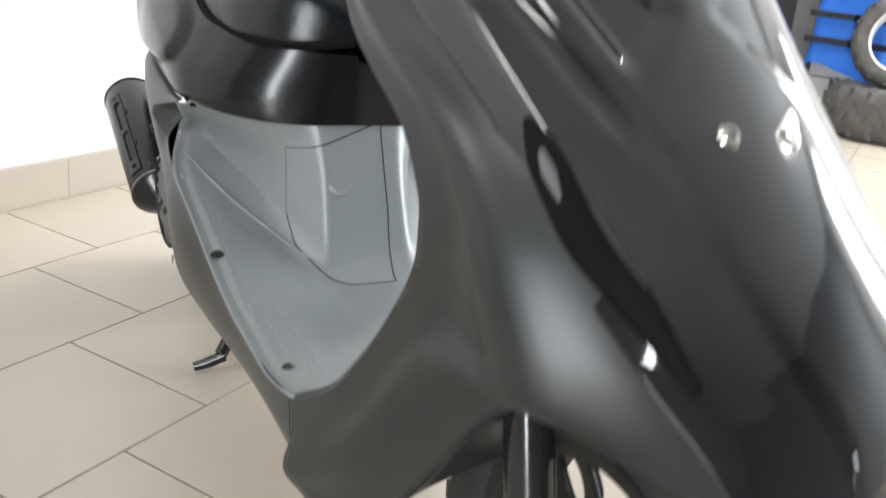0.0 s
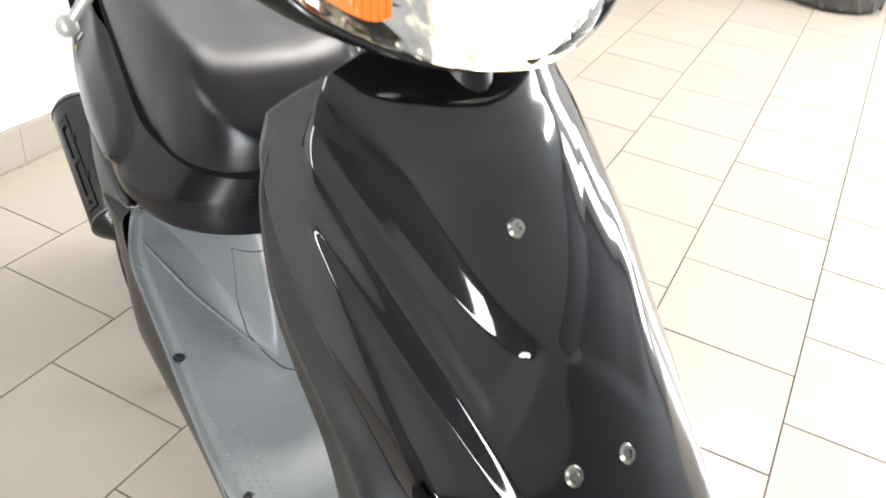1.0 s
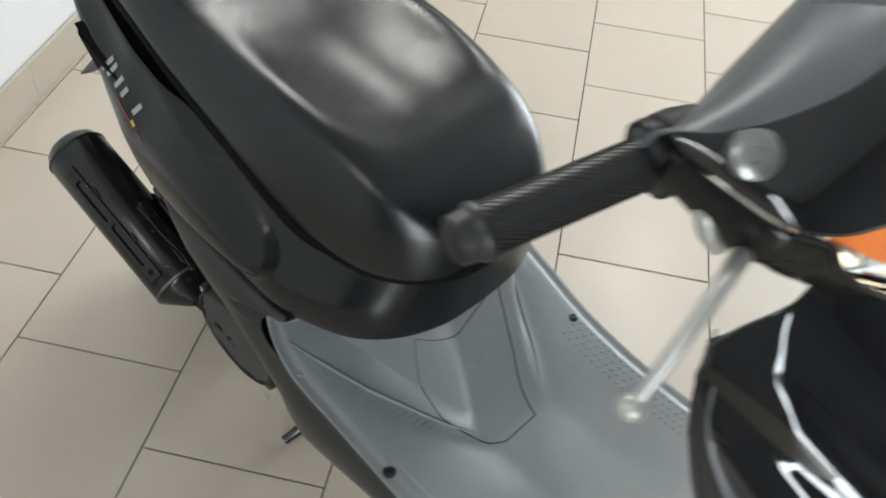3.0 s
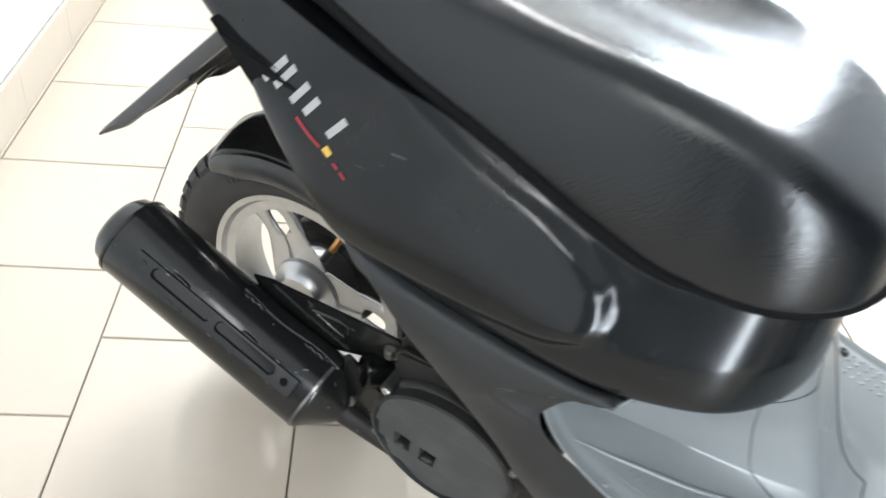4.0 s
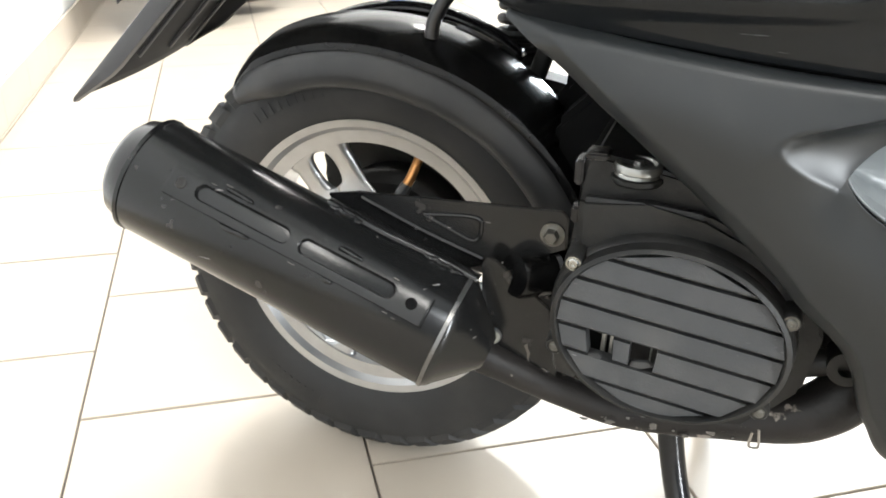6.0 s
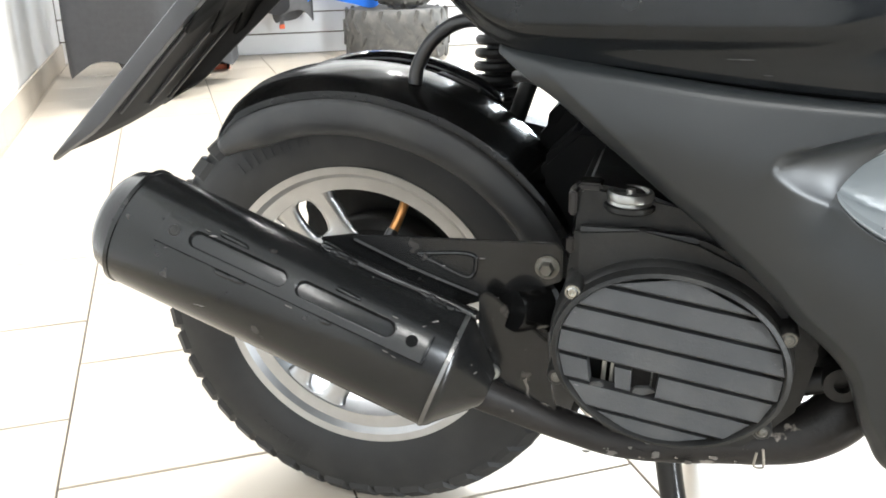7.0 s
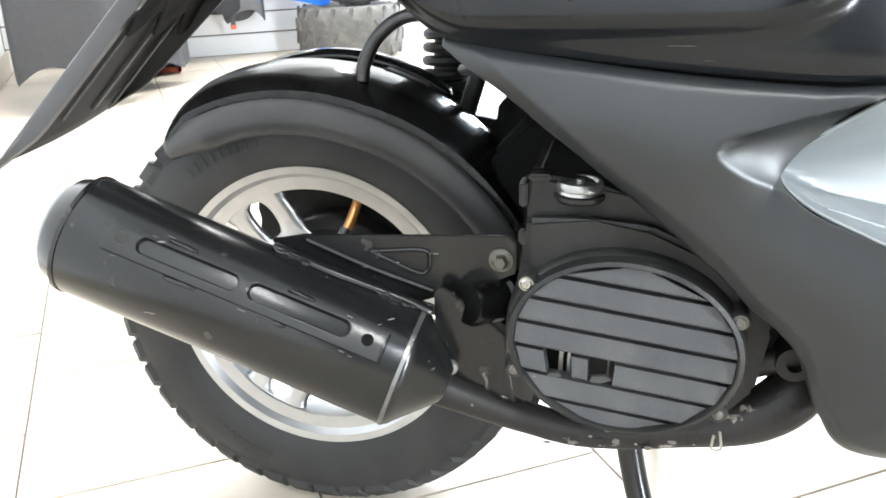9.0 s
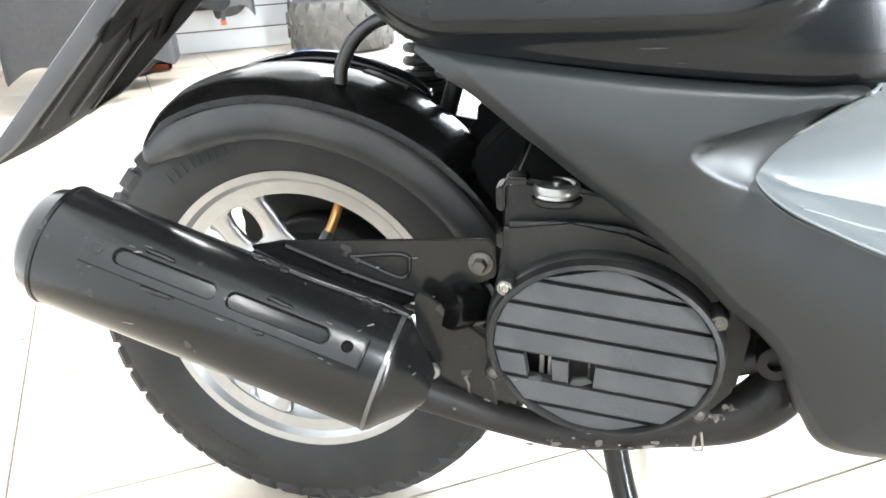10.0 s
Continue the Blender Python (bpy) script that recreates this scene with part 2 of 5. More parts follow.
def tube(points, radius, n=14, samples=None, cap=True):
    """A round bar through points; radius a number or a list along it."""
    p = spline(points, samples or max(8, 6 * len(points))) if len(points) > 2 else np.array(points, float)
    r = np.interp(np.linspace(0, 1, len(p)), np.linspace(0, 1, len(np.atleast_1d(radius))), np.atleast_1d(radius))
    rows, side = [], None
    for i in range(len(p)):
        d = Vector(p[min(i + 1, len(p) - 1)] - p[max(i - 1, 0)]).normalized()
        side = (side - d * side.dot(d)).normalized() if side else d.orthogonal().normalized()
        up = d.cross(side)
        rows.append([Vector(p[i]) + float(r[i]) * (math.cos(a) * side + math.sin(a) * up) for a in np.linspace(0, 2 * math.pi, n, endpoint=False)])
    return grid(rows, close_v=True, cap=cap)


def slab(outline, thick, place=Matrix(), bevel=0.0):
    """A plate: a flat outline (x, y) with thickness along z."""
    bm = bmesh.new()
    low = [bm.verts.new(place @ Vector((x, y, 0))) for x, y in outline]
    high = [bm.verts.new(place @ Vector((x, y, thick))) for x, y in outline]
    bm.faces.new(low[::-1])
    bm.faces.new(high)
    for i in range(len(low)):
        j = (i + 1) % len(low)
        bm.faces.new((low[i], low[j], high[j], high[i]))
    if bevel:
        edges = [e for e in bm.edges]
        bmesh.ops.bevel(bm, geom=edges, offset=bevel, segments=2, affect="EDGES", clamp_overlap=True)
    return bm


def box(size, place=Matrix(), bevel=0.0):
    x, y, z = (s / 2 for s in size)
    return slab([(-x, -y), (x, -y), (x, y), (-x, y)], 2 * z, place @ Matrix.Translation((0, 0, -z)), bevel)


def upright(x, y, z):
    """A frame for plates that stand along the scooter: local x ahead, local y up, local z to its right side."""
    return Matrix.Translation((x, y, z)) @ Matrix(((1, 0, 0, 0), (0, 0, -1, 0), (0, 1, 0, 0), (0, 0, 0, 1)))


def screw(parent, place, way, r=0.007, mat=None, name="screw", cross=True):
    """A pan-head screw with a recess."""
    bm = lathe([(0.0001, 0.0012), (r * 0.34, 0.0014), (r * 0.40, r * 0.42), (r * 0.75, r * 0.40), (r, r * 0.12), (r, 0), (r * 1.3, 0), (r * 1.3, -0.001)], (0, 0, 0), (0, 0, 1), 20)
    m = Matrix.Translation(place) @ Vector((0, 0, 1)).rotation_difference(Vector(way).normalized()).to_matrix().to_4x4()
    bm.transform(m)
    return part(name, bm, mat or CHROME, parent)


def scratch(m, tone, turn, size, amount):
    """Short pale scuffs lying mostly one way."""
    n, link = m.node_tree.nodes, m.node_tree.links.new
    shader = n["Principled BSDF"]
    under = shader.inputs["Base Color"].links[0].from_socket
    where, mapping, noise = n.new("ShaderNodeTexCoord"), n.new("ShaderNodeMapping"), n.new("ShaderNodeTexNoise")
    mapping.inputs["Rotation"].default_value = turn
    mapping.inputs["Scale"].default_value = size
    noise.inputs["Scale"].default_value, noise.inputs["Detail"].default_value = 1.0, 3.0
    mask, over = n.new("ShaderNodeMapRange"), n.new("ShaderNodeMix")
    mask.inputs["From Min"].default_value, mask.inputs["From Max"].default_value = amount, amount + 0.03
    over.data_type = "RGBA"
    over.inputs["B"].default_value = (*tone, 1)
    link(where.outputs["Object"], mapping.inputs["Vector"])
    link(mapping.outputs[0], noise.inputs["Vector"])
    link(noise.outputs["Fac"], mask.inputs["Value"])
    link(mask.outputs[0], over.inputs["Factor"])
    link(under, over.inputs["A"])
    link(over.outputs["Result"], shader.inputs["Base Color"])


scratch(COWL, (0.10, 0.10, 0.10), (0, 0.2, 0), (22, 60, 420), 0.735)
scratch(EXHAUST, (0.20, 0.19, 0.18), (0, -0.45, 0), (40, 90, 330), 0.725)
scratch(SHROUD, (0.16, 0.155, 0.15), (0, 0.3, 0.3), (60, 120, 300), 0.72)


# ---------------------------------------------------------------- the room
def room_box(name, u0, u1, v0, v1, z0, z1, mat, label, category, kind="structure"):
    bm = box((u1 - u0, v1 - v0, z1 - z0), Matrix.Translation(room((u0 + u1) / 2, (v0 + v1) / 2, (z0 + z1) / 2)) @ ROOM_TURN)
    ob = part(name, bm, mat, None, "", smooth=False)
    return tagged(ob, label, category, "", kind)


floor = room_box("floor", U0 - 0.1, U1 + 0.1, V0 - 0.1, V1 + 0.1, -0.06, -0.004, GROUT, "beige ceramic tile floor with grey joints in running bond", "floor")
room_box("wall_side", U0 - 0.1, U1 + 0.1, V0 - 0.12, V0, -0.05, HIGH, WALL, "plain white painted wall above a tiled skirting", "wall")
# Unseen wall that closes the room, darkened so glossy panels mirror less light.
room_box("wall_opposite", U0 - 0.1, U1 + 0.1, V1, V1 + 0.12, -0.05, HIGH, WALL_DARK, "unseen closing wall, darkened to dim reflections", "wall")
# The front wall has the shop's open doorway.
DOOR = (1.38, 1.90, 2.1)
for v0, v1, z0, z1 in ((V0, DOOR[0], -0.05, HIGH), (DOOR[1], V1, -0.05, HIGH), (DOOR[0], DOOR[1], DOOR[2], HIGH)):
    room_box("wall_front", U1, U1 + 0.12, v0, v1, z0, z1, WALL_DARK, "unseen front wall, darkened to dim reflections, with a narrow open doorway", "wall")
room_box("ground", U1 + 0.12, U1 + 14, V0 - 8, V1 + 8, -0.08, -0.02, WALL, "pale paved ground outside the door", "ground")
# The far wall has two tall windows beside the slat panel, a pier between them.
WINDOWS, SILL_Z, HEAD_Z = ((2.30, 2.92), (3.36, 3.98)), 0.12, 2.45
(w1, w2), (w3, w4) = WINDOWS
for v0, v1, z0, z1 in ((V0, w1, -0.05, HIGH), (w2, w3, -0.05, HIGH), (w4, V1, -0.05, HIGH), (w1, w2, -0.05, SILL_Z), (w3, w4, -0.05, SILL_Z), (w1, w2, HEAD_Z, HIGH), (w3, w4, HEAD_Z, HIGH)):
    room_box("wall_far", U0 - 0.12, U0, v0, v1, z0, z1, WALL, "white wall with two tall shop windows", "wall")
half_h = (HEAD_Z - SILL_Z) / 2
for k, (v0, v1) in enumerate(WINDOWS):
    half_w, mid = (v1 - v0) / 2, (v0 + v1) / 2
    window = thing("window_%d" % (k + 1), Matrix.Translation(room(U0 - 0.06, mid, SILL_Z + half_h)) @ ROOM_TURN, "tall bright shop window in a white frame", "window", "", "structure")
    for y, z, sy, sz in ((0, half_h - 0.03, 2 * half_w, 0.06), (0, -half_h + 0.03, 2 * half_w, 0.06), (-half_w + 0.03, 0, 0.06, 2 * half_h - 0.12), (half_w - 0.03, 0, 0.06, 2 * half_h - 0.12)):
        part("window_frame", box((0.07, sy, sz), Matrix.Translation((0, y, z)), 0.004), SLAT, window, smooth=False)
    part("pane", box((0.006, 2 * half_w - 0.12, 2 * half_h - 0.12), Matrix.Identity(4)), LENS, window, smooth=False).visible_shadow = False
ceiling = room_box("ceiling", U0 - 0.1, U1 + 0.1, V0 - 0.1, V1 + 0.1, HIGH, HIGH + 0.1, CEIL, "plain white painted ceiling", "ceiling")
skirt_base = room_box("baseboard", U0, U1, V0, V0 + 0.006, 0.0, 0.006, GROUT, "beige tile skirting along the white wall", "baseboard")

SLAT_END = 1.65
# Slat panel: boards with grooves between them.
slat_wall = tagged(part("slat_panel", box((0.006, SLAT_END - V0, 2.1), Matrix.Translation(room(U0 + 0.003, (V0 + SLAT_END) / 2, 1.05)) @ ROOM_TURN), GROUT, None, smooth=False),
                   "white slatted display panel with dark grooves", "wall panel", "", "structure")
slat_me = None
for k in range(20):
    if slat_me is None:
        bm = box((0.014, SLAT_END - V0 - 0.01, 0.095), Matrix.Identity(4), 0.002)
        ob = part("slat", bm, SLAT, slat_wall, smooth=False)
        slat_me = ob.data
    else:
        ob = new("slat", slat_me)
        ob.parent = slat_wall
    ob.matrix_basis = Matrix.Translation(room(U0 + 0.013, (V0 + SLAT_END) / 2, 0.05 + 0.102 * k)) @ ROOM_TURN


def ceiling_light(u, v, along, share):
    t = thing("ceiling_light", Matrix.Translation(room(u, v, HIGH - 0.09)) @ ROOM_TURN @ Matrix.Rotation(radians(90 * along), 4, "Z"),
              "unseen twin tube ceiling light, added for light from above", "ceiling light", "ceiling lights")
    part("housing", box((1.25, 0.20, 0.05), Matrix.Translation((0, 0, 0.062)), 0.01), CEIL, t, smooth=False)
    for s in (-1, 1):
        part("tube", tube([(-0.6, 0.055 * s, 0.012), (0.6, 0.055 * s, 0.012)], 0.014), PANEL_LIGHT, t, "lit white fluorescent tube")
    lamp = bpy.data.lights.new("tube_glow", "AREA")
    lamp.shape, lamp.size, lamp.size_y, lamp.energy, lamp.color = "RECTANGLE", 1.2, 0.16, LAMP_POWER * share, (1.0, 0.97, 0.92)
    ob = new("tube_glow", lamp)
    ob.parent, ob.location = t, (0, 0, -0.015)
    return t


for uu, vv, al, part_on in LIGHTS:
    ceiling_light(uu, vv, al, part_on)
for v0, v1 in WINDOWS:
    window_lamp = bpy.data.lights.new("window_daylight", "AREA")
    window_lamp.shape, window_lamp.size, window_lamp.size_y, window_lamp.energy = "RECTANGLE", 0.56, 2.25, WINDOW_POWER / 2
    window_lamp.color = (0.87, 0.945, 1.0)
    new("window_daylight", window_lamp).matrix_basis = look(room(U0 + 0.03, (v0 + v1) / 2, SILL_Z + half_h), room(0, (v0 + v1) / 2, SILL_Z + half_h - 0.1))
door_lamp = bpy.data.lights.new("door_daylight", "AREA")
door_lamp.shape, door_lamp.size, door_lamp.size_y, door_lamp.energy = "RECTANGLE", 0.46, 2.0, DOOR_POWER
door_lamp.color = (0.92, 0.965, 1.0)
dl = new("door_daylight", door_lamp)
dl.matrix_basis = look(room(U1 - 0.03, (DOOR[0] + DOOR[1]) / 2, 1.05), room(0, (DOOR[0] + DOOR[1]) / 2, 0.9))


# ---------------------------------------------------------------- the scooter
scooter = thing("motor_scooter", (0, 0, 0), "black motor scooter with grey footboard on its centre stand, headlight on", "scooter")


def wheel(centre, label, drum, rim_mat=None):
    """Tyre with lugs, cast rim of three wide slotted spokes, hub."""
    alloy = rim_mat or ALLOY
    hub = part("wheel", lathe([(0.001, -0.045), (0.030, -0.045), (0.034, -0.038), (0.040, -0.034), (0.047, -0.030), (0.050, -0.02), (0.050, 0.03), (0.02, 0.045), (0.001, 0.045)],
                              centre, (0, 1, 0), 40), alloy, scooter, label)
    c = Vector(centre)
    prof = [(0.138, 0.031), (0.146, 0.038), (0.160, 0.0435), (0.178, 0.0445), (0.192, 0.042), (0.2015, 0.034), (0.206, 0.022), (0.208, 0.008)]
    prof = [(r, -h) for r, h in prof] + [(r, h) for r, h in prof[::-1]]
    part("tyre", lathe(prof, centre, (0, 1, 0), 120), RUBBER, hub, "black road tyre with lugged shoulders", sharp=60)
    # Tread: shoulder lugs and a broken centre band.
    bm = bmesh.new()
    for k in range(44):
        for s in (-1, 1):
            a = 2 * math.pi * (k + 0.5 * (s > 0)) / 44
            turn = Matrix.Translation(c) @ Matrix.Rotation(a, 4, "Y")
            w = 0.0108
            pts = [(0.1935, 0.0425), (0.2035, 0.035), (0.2075, 0.024), (0.2092, 0.008)]
            ring = []
            for n_, (r, y) in enumerate(pts):
                for e in (-1, 1):
                    skew = -0.006 * (n_ - 1.0)
                    ring.append((turn @ Vector((e * w + skew, s * y, r - 0.004)), turn @ Vector((e * w * 0.9 + skew, s * (y + 0.0012), r + 0.0022))))
            lo = [bm.verts.new(p) for p, _ in ring]
            hi = [bm.verts.new(p) for _, p in ring]
            for n_ in range(3):
                i = 2 * n_
                bm.faces.new((hi[i], hi[i + 1], hi[i + 3], hi[i + 2]))
                bm.faces.new((lo[i], lo[i + 2], hi[i + 2], hi[i]))
                bm.faces.new((lo[i + 1], lo[i + 3], hi[i + 3], hi[i + 1]))
            bm.faces.new((lo[0], lo[1], hi[1], hi[0]))
            bm.faces.new((lo[6], lo[7], hi[7], hi[6]))
    part("tread", bm, RUBBER, hub, smooth=False)
    # Raised lettering on the sidewall, as plain bars.
    bm = bmesh.new()
    rng = random.Random(5)
    for start, count in ((128, 9), (20, 7), (250, 8)):
        for k in range(count):
            a = radians(start - 3.1 * k)
            turn = Matrix.Translation(c) @ Matrix.Rotation(-a, 4, "Y") @ Matrix.Translation((0.171, -0.0447, 0))
            bmesh.ops.create_cube(bm, size=1, matrix=turn @ Matrix.Diagonal((0.011, 0.0007, rng.uniform(0.0022, 0.0055), 1)))
    tagged(part("raised_mark", bm, RUBBER, hub, "raised sidewall marks", smooth=False), kind="stuff")
    flange = [(0.118, -0.026), (0.130, -0.028), (0.1345, -0.034), (0.1415, -0.0355), (0.1415, -0.0325), (0.137, -0.030), (0.134, -0.02), (0.126, -0.012), (0.126, 0.012), (0.134, 0.02),
              (0.137, 0.030), (0.1415, 0.0325), (0.1415, 0.0355), (0.1345, 0.034), (0.130, 0.028), (0.118, 0.026), (0.116, 0.0)]
    part("rim", lathe(flange, centre, (0, 1, 0), 120, closed=True), alloy, hub, "worn cast rim", sharp=35)
    rr = np.linspace(0.045, 0.1225, 56)
    half = np.radians(np.interp(rr, [0.045, 0.053, 0.059, 0.067, 0.078, 0.090, 0.110, 0.118, 0.1225], [60.0, 58, 44, 32, 24, 20, 16.5, 17, 19.5]))
    for k in range(3):
        mid = radians(120 * k + WHEEL_PHASE)
        for s in (-1, 1):
            rows = []
            for r, h in zip(rr, half):
                e = 1 - ((r - 0.097) / 0.0195) ** 2
                inner = math.asin(min(0.9, 0.0115 * (0.85 + 0.15 * (r - 0.08) / 0.04) * e ** 0.33 / r)) if e > 0 else 0.0
                y = -0.024 + 0.006 * math.sin((r - 0.045) / 0.0775 * math.pi)
                row = []
                for f in np.linspace(0, 1, 9):
                    a = mid + s * (inner + (h - inner) * f)
                    dip = 0.005 * min(1, max(0, f - 0.72) / 0.28) ** 2 * min(1, max(0, (r - 0.076) / 0.02)) + (0.004 * max(0, 1 - f / 0.2) ** 2 if e > 0 else 0)
                    row.append(c + Vector((r * math.cos(a), y + dip, r * math.sin(a))))
                rows.append(row)
            part("spoke", grid(rows), alloy, hub, solid=0.016 * (1 if s > 0 else 1))
    if drum:
        part("brake_drum", lathe([(0.001, 0.014), (0.066, 0.014), (0.070, 0.018), (0.074, 0.020), (0.077, 0.024), (0.077, 0.05), (0.05, 0.07), (0.001, 0.07)], centre, (0, 1, 0), 40), ENGINE, hub, "dark brake drum")
    return hub


wheel((0, 0, 0.213), "rear wheel with cast three-spoke rim", True)
# Valve stem inside the rear rim.
valve = part("valve_stem", tube([(0.040, 0.012, 0.335), (0.041, -0.004, 0.320), (0.037, -0.018, 0.302), (0.033, -0.024, 0.292)], 0.0045), BRASS, scooter, "bent copper valve stem")
part("cap", tube([(0.034, -0.023, 0.294), (0.027, -0.030, 0.280)], [0.0058, 0.0055]), GRIP, valve, "black rubber valve cap")

# Rear mudguard hugging the wheel.
GUARD = [(-0.0645, 0.203), (-0.061, 0.213), (-0.050, 0.2185), (-0.03, 0.2250), (0, 0.2305), (0.03, 0.2250), (0.050, 0.2185), (0.061, 0.213), (0.0645, 0.203), (0.0645, 0.188), (0.062, 0.178)]
rows, band = [], []
for a in np.radians(np.linspace(126, -18, 90)):
    f = (math.degrees(a) + 18) / 144
    tip = max(0.0, (f - 0.91) / 0.09)
    drop = 0.010 * tip ** 2
    grow = 0.009 * min(1.0, max(0.0, (0.62 - f) / 0.30))

    def hull(y, r):
        low = max(0, (0.213 - r) / 0.036)
        rad = r + low * 0.020 * tip ** 1.5 - drop + (grow if y < 0 and r < 0.214 else 0.0)
        return Vector((rad * math.cos(a), y * (1 - 0.10 * tip), 0.213 + rad * math.sin(a)))
    rows.append([hull(y, r) for y, r in GUARD])
    band.append([hull(y, r) for y, r in ((-0.0600, 0.2085), (-0.0640, 0.2062), (-0.0660, 0.2020), (-0.0676, 0.196), (-0.0682, 0.189), (-0.0670, 0.182), (-0.0632, 0.1775), (-0.055, 0.1765))])
mudguard = part("rear_mudguard", grid(rows), SATIN_GLOSS, scooter, "black plastic hugger mudguard", solid=0.003)
part("skirt_band", grid(band), BAND, mudguard, "matt black lower band of the mudguard", solid=0.002, sharp=60)
rows = []
for a in np.radians(np.linspace(112, 58, 40)):
    rise = 0.008 * math.sin(math.pi * min(1, (112 - math.degrees(a)) / 54)) ** 0.5 + 0.001
    rows.append([Vector((r * math.cos(a), y, 0.213 + r * math.sin(a))) for y, r in ((0.050, 0.2225), (0.052, 0.2225 + rise * 0.6), (0.056, 0.2225 + rise), (0.064, 0.2225 + rise), (0.070, 0.214))])
part("splash_rim", grid(rows), ENGINE_GLOSS, mudguard, "raised black rim behind the mudguard's crown", solid=0.003)
# Thin black plate that stands for the shade in a recess of the crown.
part("guard_recess_shade", box((0.040, 0.014, 0.004), Matrix.Translation((0.088, 0.010, 0.4255)) @ Matrix.Rotation(radians(22), 4, "Y"), 0.0012), DEEP, mudguard, smooth=False)

# Tail fin: a channel-shaped plate that carries the number plate.
TOP, BOTTOM = Vector((-0.036, 0, 0.600)), Vector((-0.277, 0, 0.364))
FIN_IN = Vector((0.70, 0, -0.714))
rows = []
for f in np.linspace(0, 1, 25):
    p, w = TOP.lerp(BOTTOM, f), 0.060 + 0.014 * f
    row = []
    for s in np.linspace(-1, 1, 13):
        q = TOP.lerp(BOTTOM, f * (0.94 - 0.06 * s))
        row.append(q + Vector((0, s * w, 0)) + FIN_IN * (0.004 + 0.004 * (1 - s * s)))
    rows.append(row)
part("tail_fin", grid(rows), FIN_SHADED, scooter, "tail fin under the tail, near-black for its shaded underside", solid=0.003)
for s in (-1, 1):
    rows = []
    for f in np.linspace(0, 1, 25):
        p = TOP.lerp(BOTTOM, f * (0.94 - 0.06 * s)) + Vector((0, s * (0.060 + 0.014 * f), 0))
        deep = (0.0165 - 0.0015 * f + (0.022 * (1 - f) if s > 0 else 0)) * (1 - 0.80 * max(0, f - 0.86) / 0.14)
        tail = Vector((-0.008, 0, -0.007)) * max(0, f - 0.86) / 0.14
        rows.append([p + Vector((0, -s * 0.004, 0)), p + FIN_IN * 0.002, p + FIN_IN * deep * 0.5 + tail * 0.5 + Vector((0, s * 0.0015, 0)), p + FIN_IN * deep + tail, p + FIN_IN * (deep + 0.001) + tail + Vector((0, -s * 0.005, 0))])
    part("fin_flange", grid(rows), FIN, scooter, "grey-black fin side, paler as its lit face", solid=0.003, sharp=30)
for y in (-0.036, 0.012, 0.046):
    part("fin_rib", tube([TOP + FIN_IN * 0.013 + Vector((0, y, 0)), TOP.lerp(BOTTOM, 0.84) + FIN_IN * 0.011 + Vector((0, y, 0))], 0.0018, 8), FIN, scooter)
# Inner cover with a scalloped lower edge on the upper half of the fin.
rows = []
for k, s in enumerate(np.linspace(-0.93, 0.93, 49)):
    end = 0.47 + 0.045 * math.cos(2.6 * math.pi * s) + 0.03 * s
    rows.append([TOP.lerp(BOTTOM, f) + Vector((0, s * (0.060 + 0.014 * f), 0)) + FIN_IN * (0.0165 + 0.003 * (f == end)) for f in np.linspace(0, end, 9)])
# Near-black, as the shade up inside the fin.
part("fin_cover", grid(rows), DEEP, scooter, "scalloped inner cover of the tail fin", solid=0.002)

# Rear body cowl: cross-sections from tail to nose.
STATIONS = [(-0.335, 0.022, 0.655, 0.685), (-0.29, 0.058, 0.655, 0.710), (-0.22, 0.095, 0.652, 0.715), (-0.13, 0.122, 0.650, 0.705), (-0.04, 0.146, 0.640, 0.690), (0.01, 0.160, 0.622, 0.678),
            (0.05, 0.168, 0.596, 0.668), (0.09, 0.178, 0.550, 0.660), (0.13, 0.187, 0.510, 0.651), (0.17, 0.190, 0.480, 0.640), (0.24, 0.195, 0.470, 0.622), (0.32, 0.197, 0.461, 0.592),
            (0.40, 0.196, 0.455, 0.560), (0.45, 0.184, 0.453, 0.549), (0.50, 0.160, 0.452, 0.546), (0.535, 0.118, 0.450, 0.541), (0.555, 0.065, 0.450, 0.538), (0.560, 0.012, 0.452, 0.536)]
def cowl_half(x, w, zb, zt):
    """Right half of a cross-section of the cowl, from its lower lip to the seat."""
    half = []
    for t, g in [(0.0, 0.80), (0.0, 0.955), (0.03, 0.985), (0.10, 1.0), (0.22, 1.003), (0.36, 0.995), (0.50, 0.975), (0.62, 0.938), (0.74, 0.900), (0.86, 0.865), (0.95, 0.842), (0.99, 0.828), (0.985, 0.812), (0.93, 0.800), (0.90, 0.5)]:
        half.append((x, w * g, zb + (zt - zb) * t))
    fine = spline(half, 70)
    for p in fine:
        # A leaf-shaped swelling along the lower flank.
        edge = float(np.interp(x, [-0.1, 0.0, 0.18, 0.247, 0.288, 0.339, 0.372, 0.392, 0.406], [0.72, 0.70, 0.645, 0.611, 0.594, 0.576, 0.560, 0.543, 0.520]))
        under = max(float(np.interp(x, [0.30, 0.36, 0.392, 0.406], [0.487, 0.489, 0.500, 0.518])), zb + 0.010)
        inside = 1 / (1 + math.exp(min(50, (p[2] - edge) / 0.0028))) / (1 + math.exp(min(50, (under - p[2]) / 0.0028))) / (1 + math.exp(min(50, (x - 0.403) / 0.003)))
        p[1] += 0.012 * inside * min(1, max(0, (x + 0.15) / 0.2))
    return fine


cowl_stations = spline(STATIONS, 150)
rows = []
